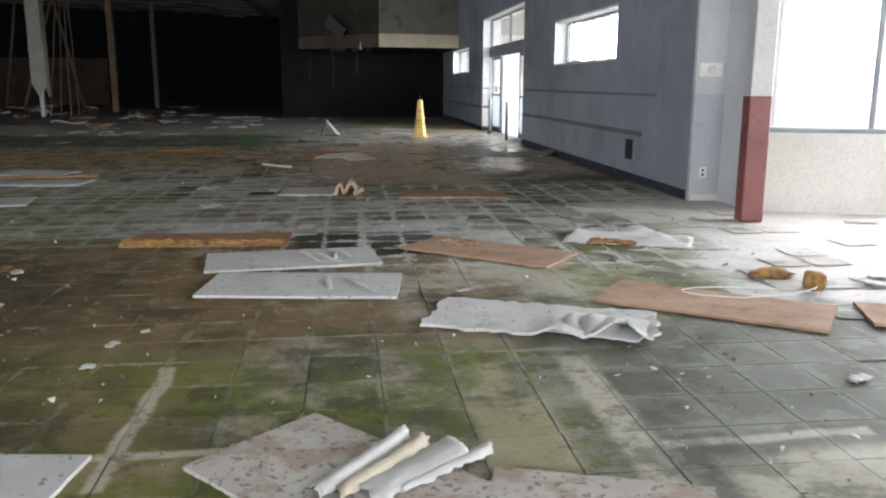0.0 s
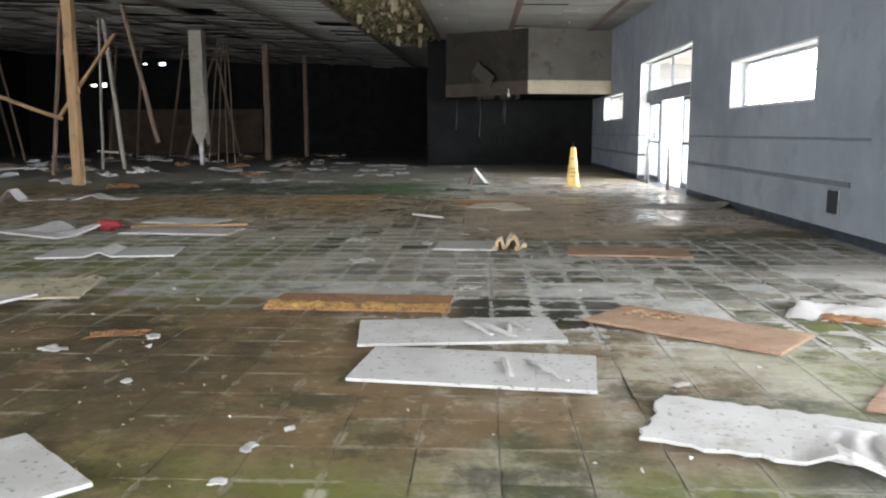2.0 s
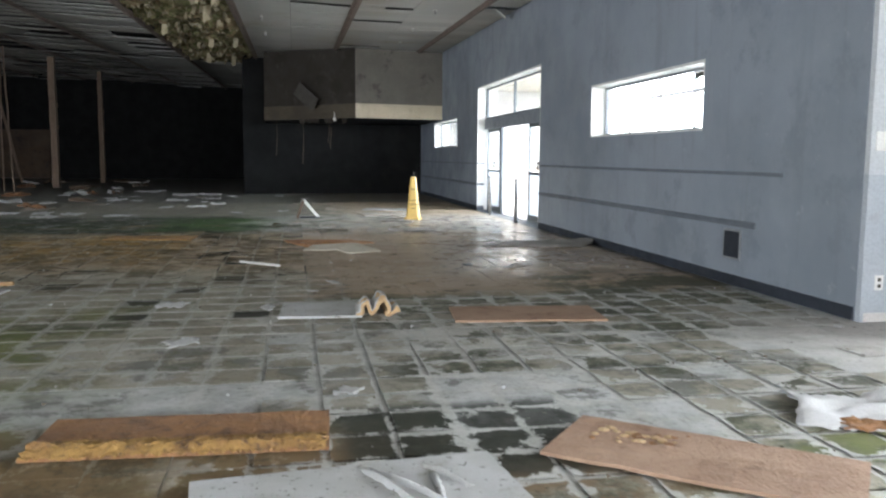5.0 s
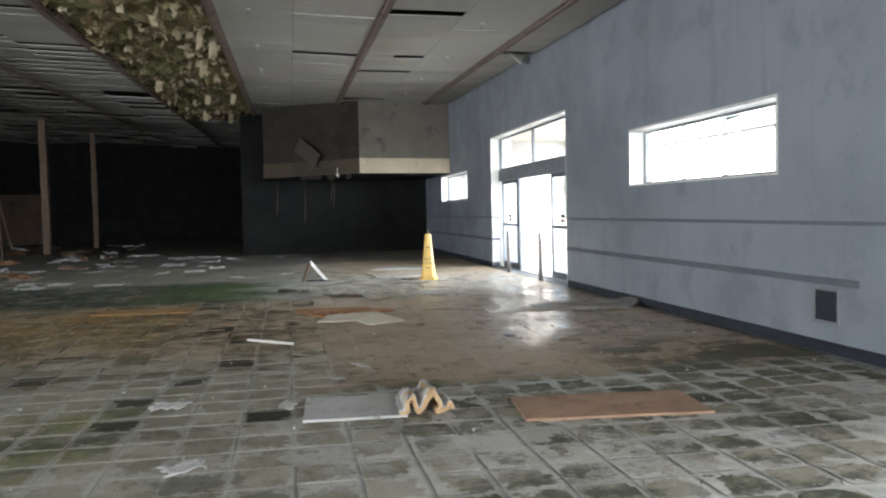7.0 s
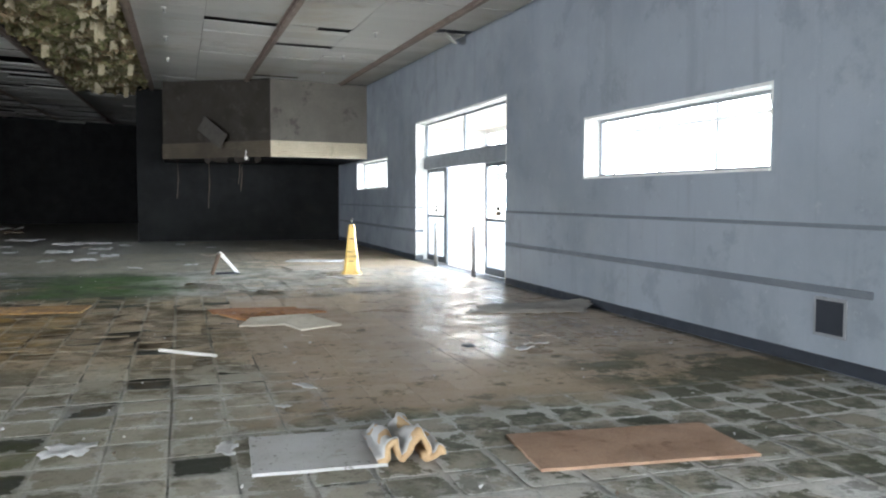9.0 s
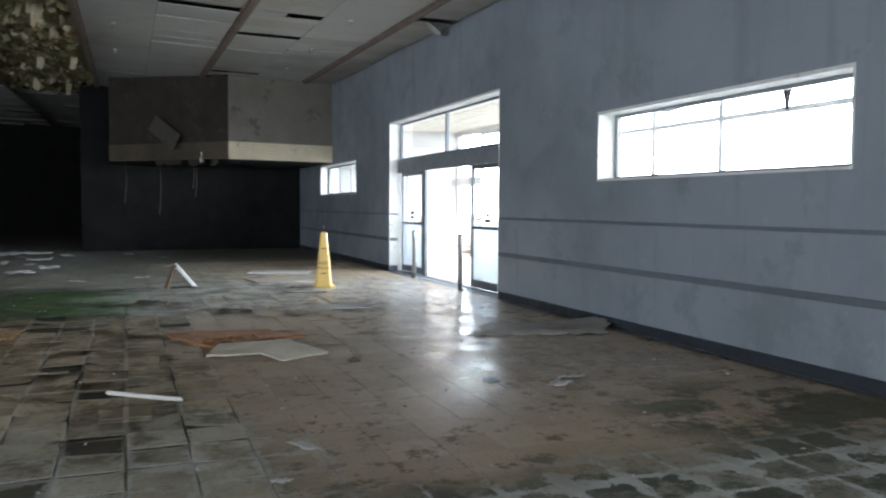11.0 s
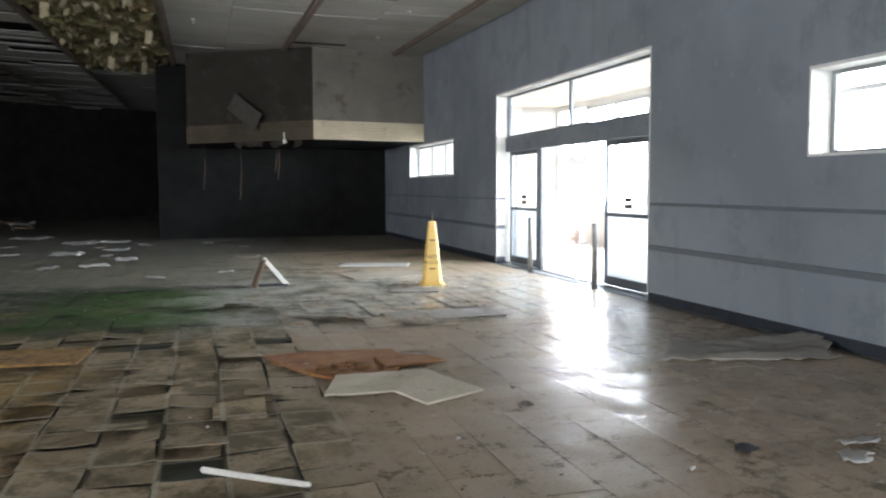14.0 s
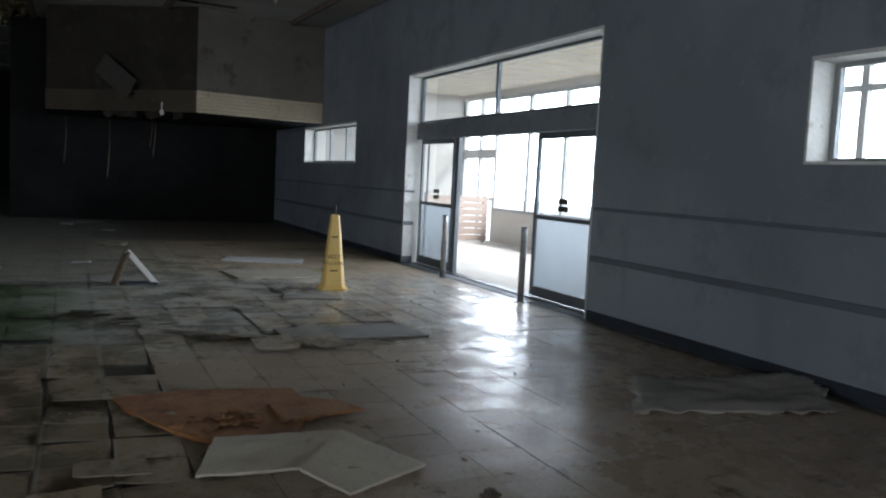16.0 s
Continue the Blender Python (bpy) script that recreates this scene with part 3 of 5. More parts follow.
structure("rub_rail", box(WX - 0.01, WX - 0.001, 9.8, 17.28, 1.115, 1.15, 0.003), RAIL_DARK, "dark upper rail across the blue-grey wall", "rail")
structure("rub_rail", box(WX - 0.018, WX - 0.001, 22.44, 31.38, 0.60, 0.66, 0.005), RAIL_DARK, "dark rub rail across the blue-grey wall", "rail")
structure("rub_rail", box(WX - 0.01, WX - 0.001, 22.44, 31.38, 1.115, 1.15, 0.003), RAIL_DARK, "dark upper rail across the blue-grey wall", "rail")
for za, zb in ((0.60, 0.66), (1.115, 1.15), (0.0, 0.105)):
    structure("rub_rail", box(WX - 0.002, 3.925, 22.383, 22.397, za, zb, 0.003), RAIL_DARK, "dark rail turning round into the door lining", "rail")


# ---- ceiling ----
def ceiling():
    """Boards in strips between beams; many are missing and leave dark slots; one strip has lost its boards."""
    rnd = random.Random(4)
    verts, faces = [], []
    holes = {(0.62, 1.68, 16.2), (-0.65, 0.45, 19.5), (1.2, 1.66, 19.75), (0.65, 1.65, 21.6), (0.57, 1.62, 26.2), (3.1, 3.7, 19.4)}

    def board(x0, x1, y0, y1, dz=0.0, sag=0.0):
        k = len(verts)
        for zz in (0.0, 0.015):
            for x, y in ((x0, y0), (x1, y0), (x1, y1), (x0, y1)):
                verts.append((x, y, ceiling_height(x, y) + zz + dz - (sag if y == y0 else 0.0)))
        faces.extend([(k, k + 3, k + 2, k + 1), (k + 4, k + 5, k + 6, k + 7), (k, k + 1, k + 5, k + 4), (k + 1, k + 2, k + 6, k + 5), (k + 2, k + 3, k + 7, k + 6), (k + 3, k, k + 4, k + 7)])

    xs = [3.75, 3.04] + [3.0 - 1.22 * i for i in range(1, 26)]
    for a, b in zip(xs[1:], xs):
        y = -8.0
        while y < 50:
            y1 = y + 0.61
            mid = (a + b) / 2
            open_slot = False
            for hx0, hx1, hy in holes:
                if a - 0.1 < (hx0 + hx1) / 2 < b + 0.1 and y <= hy < y1:
                    open_slot = True
                    board(a + 0.004, b - 0.004, y + 0.33, y1 - 0.002)
                    if hx0 - a > 0.2:
                        board(a + 0.004, hx0, y, y + 0.33)
                    if b - hx1 > 0.2:
                        board(hx1, b - 0.004, y, y + 0.33)
            lost = -4.3 < mid < -1.85 and 12.5 < y < 34
            if mid < -4.3:
                lost = rnd.random() < (0.05 if mid > -9 else 0.16)
                if not lost and rnd.random() < (0.3 if mid > -9 else 0.4):
                    open_slot = True
                    board(a + 0.003, b - 0.003, y + 0.2 + 0.1 * rnd.random(), y1 - 0.002)
            elif not open_slot and not lost:
                lost = False
            if not open_slot and not lost:
                s = rnd.random()
                board(a + 0.003, b - 0.003, y + 0.002, y1 - 0.002, rnd.uniform(0, 0.004), 0.03 + 0.1 * rnd.random() if mid < -4.3 and s < 0.3 else (0.012 if s > 0.9 else 0.0))
            y = y1
    me = bpy.data.meshes.new("ceiling")
    me.from_pydata(verts, [], faces)
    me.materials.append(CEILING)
    return tagged(new("ceiling", me), "dirty white ceiling boards with dark slots of missing ones", "ceiling", kind="structure")


ceiling_ob = ceiling()
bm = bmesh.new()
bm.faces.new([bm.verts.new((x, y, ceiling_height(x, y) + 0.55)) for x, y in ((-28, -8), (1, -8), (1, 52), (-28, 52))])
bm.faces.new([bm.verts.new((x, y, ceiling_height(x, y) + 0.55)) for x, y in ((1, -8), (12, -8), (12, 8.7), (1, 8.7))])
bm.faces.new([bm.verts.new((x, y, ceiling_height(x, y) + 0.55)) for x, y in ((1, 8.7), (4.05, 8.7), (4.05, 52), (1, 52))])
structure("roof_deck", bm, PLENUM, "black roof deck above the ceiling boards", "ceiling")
bm = bmesh.new()
bm.faces.new([bm.verts.new((x, y, ceiling_height(x, y))) for x, y in ((3.76, -8), (12, -8), (12, 8.6), (3.76, 8.6))])
structure("ceiling_alcove", bm, CEILING, "white ceiling over the bright alcove", "ceiling")

for x in (3.02, 0.6, -1.84, -4.28, -6.72, -9.16, -11.6, -14.04, -16.5, -19, -21.4):
    bm = bmesh.new()
    for x0, x1, dz in ((x - 0.075, x + 0.075, -0.025), (x - 0.035, x + 0.035, -0.06)):
        vs = [bm.verts.new((xx, yy, ceiling_height(xx, yy) + zz)) for zz in (dz, 0.03) for xx, yy in ((x0, -8), (x1, -8), (x1, 50), (x0, 50))]
        for f in ((0, 1, 2, 3), (7, 6, 5, 4), (0, 4, 5, 1), (1, 5, 6, 2), (2, 6, 7, 3), (3, 7, 4, 0)):
            bm.faces.new([vs[i] for i in f])
    tagged(link("ceiling_beam", bm, BEAM), "brown painted ceiling runner between the boards", "beam", "ceiling runners", "structure")


# ---- hanging bulkhead over the back corner ----
def bulkhead():
    pts = [(-1.52, 29.3), (1.13, 26.7), (WX, 27.25), (WX, 31.4), (-1.52, 31.4)]
    b = thing("bulkhead", Matrix(), "beige hanging bulkhead with a cream ribbed siding band", "bulkhead", kind="structure")
    bm = bmesh.new()
    low = [bm.verts.new((x, y, 2.80)) for x, y in pts]
    up = [bm.verts.new((x, y, ceiling_height(x, y) + 0.2)) for x, y in pts]
    for i in range(1, 5):
        bm.faces.new((low[i], low[(i + 1) % 5], up[(i + 1) % 5], up[i]))
    part("upper_face", bm, SOFFIT, b)
    # Left face coloured darker to stand in for shade.
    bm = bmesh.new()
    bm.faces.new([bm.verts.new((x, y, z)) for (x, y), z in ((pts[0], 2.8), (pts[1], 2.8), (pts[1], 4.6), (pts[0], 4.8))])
    part("shaded_face", bm, SOFFIT_SHADED, b, "brown face, shade put into its colour")
    # Underside coloured near-black to stand in for the shade below.
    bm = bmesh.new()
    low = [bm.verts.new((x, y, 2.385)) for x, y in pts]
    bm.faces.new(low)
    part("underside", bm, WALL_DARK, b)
    for (xa, ya), (xb, yb), n in ((pts[0], pts[1], 6), (pts[1], pts[2], 6)):
        d = Vector((xb - xa, yb - ya, 0))
        ln = d.length
        for i in range(n):
            s = box(0, ln, -0.022, 0.02, 0, 0.066, 0.006)
            # Boards on the left side take the shaded copy.
            s.transform(Matrix.Translation((xa, ya, 2.385 + 0.07 * i)) @ Matrix.Rotation(math.atan2(d.y, d.x), 4, "Z") @ Matrix.Rotation(radians(7), 4, "X"))
            part("siding_board", s, SIDING if xa > 0 else SIDING_SHADED, b, "" if xa > 0 else "siding board, shade put into its colour")
    flap = sheet(0.95, 0.42, 0.012, 6, 4, lambda u, v: 0.03 * math.sin(3 * u), 0.01, 3)
    flap.transform(Matrix.Translation((-0.25, 27.86, 3.05)) @ Matrix.Rotation(math.atan2(-2.6, 2.65), 4, "Z") @ Matrix.Rotation(radians(86), 4, "X") @ Matrix.Rotation(radians(-33), 4, "Z"))
    part("loose_panel", flap, PANEL_GREY, b, "slanting loose panel on the bulkhead")


bulkhead()


# ---- daylight outside ----
def backdrop():
    bm = bmesh.new()
    line = [(34, -60), (34, 170)]
    for (xa, ya), (xb, yb) in zip(line, line[1:]):
        bm.faces.new([bm.verts.new(p) for p in ((xa, ya, -0.04), (xb, yb, -0.04), (xb, yb, 16), (xa, ya, 16))])
    structure("backdrop", bm, DISTANCE, "bright overcast distance outside the windows", "backdrop")


backdrop()


# ---- windows and sliding doors of the dark wall ----
def glazing(name, y0, y1, z0, z1, bars, label, x=4.0):
    w = thing(name, Matrix.Translation((x, (y0 + y1) / 2, z0)), label, "window", kind="structure")
    h, half = z1 - z0, (y1 - y0) / 2
    bm = box(-0.03, 0.03, -half, half, 0, 0.035, 0.004)
    box(-0.03, 0.03, -half, half, h - 0.035, h, 0.004, bm)
    box(-0.03, 0.03, -half, -half + 0.05, 0.035, h - 0.035, 0.004, bm)
    box(-0.03, 0.03, half - 0.05, half, 0.035, h - 0.035, 0.004, bm)
    part("window_frame", bm, FRAME if name != "window_3" else ALU, w)
    ys = [-half + 0.05] + [b - (y0 + y1) / 2 for b in bars] + [half - 0.05]
    for b in ys[1:-1]:
        part("mullion", box(-0.028, 0.028, b - 0.025, b + 0.025, 0.035, h - 0.035, 0.004), FRAME if name != "window_3" else ALU, w)
    for a, b in zip(ys, ys[1:]):
        g = part("pane", box(-0.003, 0.003, a, b, 0.033, h - 0.033), GLASS, w)
        g.visible_shadow = False
    return w


glazing("window_1", WIN_A[0] + 0.022, WIN_A[1] - 0.022, WIN_A[2] + 0.022, WIN_A[3] - 0.03, [], "wide high strip window in a dark metal frame")
glazing("window_2", WIN_B[0] + 0.022, WIN_B[1] - 0.022, WIN_B[2] + 0.022, WIN_B[3] - 0.03, [26.2, 27.3], "small high strip window in a dark metal frame")
glazing("window_3", DOOR[0] + 0.022, DOOR[1] - 0.022, 2.20, DOOR[3] - 0.03, [19.9], "two-pane transom window above the sliding doors")
structure("door_header", box(3.93, 4.05, DOOR[0] + 0.022, DOOR[1] - 0.022, 1.95, 2.20, 0.006), HEADER, "dark metal header box over the sliding doors", "door header")


def door_leaf(name, y0, y1, x, label):
    d = thing(name, Matrix.Translation((x, (y0 + y1) / 2, 0)), label, "door", "sliding door leaves", "structure")
    half = (y1 - y0) / 2
    for a, b, za, zb, nm in ((-half, -half + 0.06, 0.02, 1.95, "stile"), (half - 0.06, half, 0.02, 1.95, "stile"), (-half + 0.06, half - 0.06, 0.02, 0.14, "bottom_rail"), (-half + 0.06, half - 0.06, 0.94, 0.99, "middle_rail"), (-half + 0.06, half - 0.06, 1.88, 1.95, "top_rail")):
        part(nm, box(-0.022, 0.022, a, b, za, zb, 0.004), ALU, d)
    upper = part("pane", box(-0.003, 0.003, -half + 0.055, half - 0.055, 0.985, 1.885), GLASS, d)
    upper.visible_shadow = False
    g = part("lower_pane", box(-0.003, 0.003, -half + 0.055, half - 0.055, 0.135, 0.945), FROSTED, d, "dusty whitish lower glass")
    g.visible_shadow = False
    for k in range(2):
        part("sticker", box(-0.009, -0.0045, -0.1, 0.1, 1.05 + 0.085 * k, 1.11 + 0.085 * k), INK, upper, "small dark notice on the glass")
    return d


door_leaf("door_1", 21.12, 22.36, 4.02, "dark metal sliding door leaf with dusty lower glass")
structure("door_sidelight", box(4.045, 4.058, 22.14, 22.2, 0.02, 1.948, 0.003), ALU, "slim metal stile of the fixed side light", "door jamb")
door_leaf("door_2", 17.62, 18.84, 4.02, "dark metal sliding door leaf with dusty lower glass")
structure("door_jamb", box(3.97, 4.05, DOOR[0] + 0.023, 17.60, 0.0, 1.948, 0.004), ALU, "dark metal jamb beside the sliding door", "door jamb")
structure("door_stop", box(3.99, 4.05, 20.98, 21.08, 0.0, 1.948, 0.004), ALU, "dark metal post of the second sliding leaf", "door jamb")
for y in (20.56, 18.42):
    p = thing("guide_post", Matrix.Translation((3.64, y, 0)), "short brushed steel door guide post on the floor", "post", "door guide posts")
    part("base_flange", tube([(0, 0, 0), (0, 0, 0.012)], 0.07, 14), STEEL, p)
    part("upright", tube([(0, 0, 0.012), (0, 0, 0.82), (0, 0, 0.85)], 0.038, 14), STEEL, p, smooth=True)
    part("cap", tube([(0, 0, 0.85), (0, 0, 0.862)], 0.04, 14), ALU, p)


# ---- vestibule beyond the doors ----
VX = 7.7
structure("floor_vestibule", box(4.06, VX, 9.13, 28.6, -0.03, -0.002), CREAM, "pale dusty vestibule floor", "floor")
structure("wall_vestibule_low", box(VX, VX + 0.2, 9.13, 26.85, -0.05, 0.70), CREAM, "low cream wall under the vestibule glazing")
# Unseen; the vestibule runs on to here to block sun from the hall.
structure("wall_vestibule_sunblock", box(4.06, VX + 0.2, 8.93, 9.13, -0.05, 3.6), CREAM, "cream unseen end wall added to keep sun out of the hall")
structure("wall_vestibule_end", box(4.06, VX + 0.2, 28.6, 28.8, -0.05, 3.6), CREAM, "cream end wall of the vestibule")
structure("wall_vestibule_top", box(VX, VX + 0.2, 9.13, 28.6, 3.27, 3.6), CREAM, "cream lintel over the vestibule glazing")
bm = bmesh.new()
for j in range(32):
    for i in range(6):
        box(4.07 + 0.61 * i, 4.07 + 0.61 * i + 0.595, 9.13 + 0.61 * j, 9.13 + 0.61 * j + 0.595, 3.40, 3.415, bm=bm)
structure("ceiling_vestibule", bm, PANEL_CREAM, "warm cream panel ceiling of the vestibule", "ceiling")
bm = box(4.07, VX, 9.13, 28.6, 3.418, 3.46)
for j in range(33):
    box(4.07, VX, 9.11 + 0.61 * j, 9.145 + 0.61 * j, 3.39, 3.42, bm=bm)
for i in range(7):
    box(4.05 + 0.61 * i, 4.085 + 0.61 * i, 9.13, 28.6, 3.392, 3.419, bm=bm)
structure("ceiling_vestibule_grid", bm, REVEAL, "white metal grid of the vestibule ceiling", "ceiling")
structure("door_threshold", box(3.93, 4.075, DOOR[0] + 0.023, DOOR[1] - 0.023, -0.004, 0.01), ALU, "dark metal threshold under the sliding doors", "threshold")
bm = box(VX + 0.05, VX + 0.12, 9.13, 26.85, 3.19, 3.268)
box(VX + 0.05, VX + 0.12, 9.13, 22.6, 2.68, 2.76, bm=bm)
box(VX + 0.05, VX + 0.12, 13.4, 26.85, 0.70, 0.76, bm=bm)
for y in (10.2, 12.3, 14.45, 17.43, 19.2, 20.9, 22.6, 24.0, 25.4):
    box(VX + 0.045, VX + 0.125, y, y + 0.1, 0.76, 3.19, bm=bm)
for y in (26.85, 27.65, 28.5):
    box(VX + 0.04, VX + 0.13, y, y + 0.09, 0.0, 3.268, bm=bm)
box(VX + 0.045, VX + 0.125, 26.94, 28.5, 1.88, 2.1, bm=bm)
box(VX + 0.045, VX + 0.125, 26.94, 28.5, 2.85, 2.93, bm=bm)
box(VX + 0.045, VX + 0.125, 26.94, 27.65, 0.92, 0.99, bm=bm)
structure("window_vestibule", bm, POST_WHITE, "pale metal glazing bars of the vestibule front", "window")
pen = thing("slatted_partition", Matrix.Translation((6.6, 26.4, 0)), "low pinkish slatted partition in the vestibule", "partition")
for k in range(7):
    part("slat", box(-0.75, 0.75, -0.02, 0.02, 0.05 + 0.14 * k, 0.17 + 0.14 * k, 0.004), PINK, pen)
for x in (-0.7, 0.0, 0.7):
    part("post", box(x - 0.04, x + 0.04, 0.021, 0.09, 0.0, 1.06, 0.004), PINK, pen)
# torn ceiling scraps hanging behind the strip window
for pts in (((7.3, 17.25, 3.392), (7.3, 17.9, 2.9), (7.32, 18.35, 2.87), (7.3, 19.0, 3.392)), ((7.58, 15.72, 3.392), (7.6, 15.88, 2.68), (7.6, 15.98, 2.7), (7.58, 16.05, 3.392)), ((6.9, 19.2, 3.392), (6.95, 19.5, 3.05), (6.95, 19.8, 3.1), (6.9, 20.0, 3.392))):
    a, b, c, d = [Vector(p) for p in pts]
    bm = bmesh.new()
    front = [[bm.verts.new((a * (1 - k / 8) + d * (k / 8)) * (1 - j / 6) + (b * (1 - k / 8) + c * (k / 8)) * (j / 6) + Vector((0.05 * wob(k, j, a.y, 0.4), 0, 0))) for k in range(9)] for j in range(7)]
    for j in range(6):
        for k in range(8):
            bm.faces.new((front[j][k], front[j][k + 1], front[j + 1][k + 1], front[j + 1][k]))
    bmesh.ops.solidify(bm, geom=bm.faces[:], thickness=0.014)
    tagged(link("ceiling_scrap", bm, PANEL_GREY), "torn brown-grey ceiling scrap hanging in the vestibule", "ceiling scrap", "hanging scraps")


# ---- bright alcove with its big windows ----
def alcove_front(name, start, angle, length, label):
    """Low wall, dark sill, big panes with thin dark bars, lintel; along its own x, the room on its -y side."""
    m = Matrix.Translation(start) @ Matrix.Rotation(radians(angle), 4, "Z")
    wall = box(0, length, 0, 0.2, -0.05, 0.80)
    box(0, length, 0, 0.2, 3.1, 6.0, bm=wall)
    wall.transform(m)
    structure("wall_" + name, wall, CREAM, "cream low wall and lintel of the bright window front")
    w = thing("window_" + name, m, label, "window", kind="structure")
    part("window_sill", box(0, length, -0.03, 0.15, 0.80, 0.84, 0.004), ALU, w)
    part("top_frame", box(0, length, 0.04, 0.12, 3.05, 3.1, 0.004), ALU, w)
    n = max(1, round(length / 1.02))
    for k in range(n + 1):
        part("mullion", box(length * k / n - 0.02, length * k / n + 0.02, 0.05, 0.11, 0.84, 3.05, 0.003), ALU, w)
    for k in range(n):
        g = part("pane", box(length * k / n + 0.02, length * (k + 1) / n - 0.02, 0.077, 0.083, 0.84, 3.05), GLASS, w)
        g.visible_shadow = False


alcove_front("alcove", (4.16, 7.92, 0), -20.5, 5.1, "big bright shop window over a low cream wall")
# Unseen wall, put here to cut daylight on the near floor.
structure("wall_alcove_side", box(8.94, 9.14, -8, 6.2, -0.05, 6.0), CREAM, "plain cream unseen wall added to hold daylight off the alcove")
# Unseen window rows, made up to house the south and west fill.
alcove_front("south", (9.0, -8, 0), 180, 37.0, "added row of unseen windows for fill light behind the walker")
alcove_front("west", (-28, -8, 0), 90, 22.0, "added row of unseen windows for fill light in the far side wall")
structure("wall_alcove_pier", box(4.1, 4.3, 7.95, 8.68, -0.05, 6.0), WALL_LIGHT, "light grey pier between the windows and the dark wall")


def red_column():
    c = thing("column", Matrix.Translation((3.78, 7.34, 0)), "square steel column painted red below and white above", "column", kind="structure")
    part("lower_shaft", box(-0.1, 0.1, -0.1, 0.1, 0, 1.16, 0.008), RED, c, "dull red painted lower part")
    part("upper_shaft", box(-0.1, 0.1, -0.1, 0.1, 1.16, 4.2, 0.008), POST_WHITE, c, "white painted upper part")
    c.rotation_euler = (0, 0, radians(-8))


red_column()
th = thing("thermostat", Matrix.Translation((3.93, 8.678, 1.42)), "white wall thermostat with a round dial on its plate", "thermostat")
plate = part("plate", box(-0.13, 0.13, -0.012, 0, -0.075, 0.075, 0.006), PLASTIC, th)
part("dial", tube([(0, -0.012, 0), (0, -0.04, 0)], 0.042, 20), PLASTIC, plate, "round pale dial", True)
so = thing("wall_socket", Matrix.Translation((3.91, 8.678, 0.31)), "white wall socket plate with two outlets", "socket")
plate = part("plate", box(-0.04, 0.04, -0.008, 0, -0.06, 0.06, 0.004), PLASTIC, so)
for z in (-0.025, 0.025):
    part("outlet", box(-0.015, 0.015, -0.0105, -0.008, z - 0.014, z + 0.014), INK, plate)
ve = thing("wall_vent", Matrix.Translation((WX - 0.001, 10.61, 0.26)), "dark louvred vent plate low on the blue-grey wall", "vent")
part("frame", box(-0.012, 0, -0.17, 0.17, 0, 0.31, 0.004), FRAME, ve)
# Flat plate: the darkness of the hole is put into its colour.
part("recess_plate", box(-0.014, -0.012, -0.14, 0.14, 0.025, 0.285), BASE_BLACK, ve, "black plate standing in for the dark opening")
for k in range(9):
    part("slat", box(-0.017, -0.014, -0.14, 0.14, 0.03 + 0.029 * k, 0.038 + 0.029 * k), BASE_BLACK, ve)


# ---- wet floor cone ----
def text(body, size, m, material, parent, name="lettering"):
    cu = bpy.data.curves.new(name, "FONT")
    cu.body, cu.size, cu.align_x, cu.extrude = body, size, "CENTER", 0.001
    tmp = bpy.data.objects.new(name, cu)
    me = bpy.data.meshes.new_from_object(tmp)
    bpy.data.objects.remove(tmp)
    ob = new(name, me)
    me.materials.append(material)
    ob.parent, ob.matrix_local = parent, m
    return ob


def wet_cone():
    c = thing("wet_floor_cone", pose(1.78, 19.6, 0, 0, 0, -13), "tall yellow plastic wet floor cone with black print", "safety cone")

    def square(profile, bm):
        rings = []
        for z, r in profile:
            k = r * 0.3
            rings.append([bm.verts.new((x, y, z)) for x, y in ((-r + k, -r), (r - k, -r), (r, -r + k), (r, r - k), (r - k, r), (-r + k, r), (-r, r - k), (-r, -r + k))])
        for a, b in zip(rings, rings[1:]):
            for i in range(8):
                bm.faces.new((a[i], a[(i + 1) % 8], b[(i + 1) % 8], b[i]))
        bm.faces.new(rings[0][::-1]), bm.faces.new(rings[-1])
        return bm

    body = part("body", square([(0.04, 0.145), (0.06, 0.135), (0.45, 0.095), (0.84, 0.055), (0.865, 0.052), (0.875, 0.035)], bmesh.new()), YELLOW, c)
    part("foot", square([(0.0, 0.175), (0.025, 0.175), (0.04, 0.15)], bmesh.new()), YELLOW, c)
    part("carry_rod", tube([(0, 0, 0.87), (0.004, 0, 0.99)], 0.008, 8), INK, c, "thin dark rod on top")
    for side in (0, 90, -90):
        base = Matrix.Rotation(radians(side), 4, "Z")
        lean = Matrix.Rotation(radians(84.2), 4, "X")
        for words, size, z, y in (("WET", 0.075, 0.365, -0.1065), ("FLOOR", 0.062, 0.295, -0.1135)):
            text(words, size, base @ Matrix.Translation((0, y, z)) @ lean, INK, body)
        for z, w in ((0.23, 0.045), (0.62, 0.035)):
            b = box(-w, w, -0.0015, 0.0015, -0.008, 0.008)
            b.transform(base @ Matrix.Translation((0, -0.1425 + 0.1 * z - 0.002 * (z > 0.5), z)) @ Matrix.Rotation(radians(-5.8), 4, "X"))
            part("print_bar", b, INK, body)
        tri = bmesh.new()
        tri.faces.new([tri.verts.new(p) for p in ((-0.055, 0, 0), (0.055, 0, 0), (0, 0, 0.1))])
        inner = bmesh.ops.inset_region(tri, faces=tri.faces[:], thickness=0.014)
        bmesh.ops.delete(tri, geom=[f for f in tri.faces if f not in inner["faces"]], context="FACES")
        tri.transform(base @ Matrix.Translation((0, -0.0975, 0.465)) @ Matrix.Rotation(radians(-5.8), 4, "X"))
        part("warning_triangle", tri, INK, body)


wet_cone()


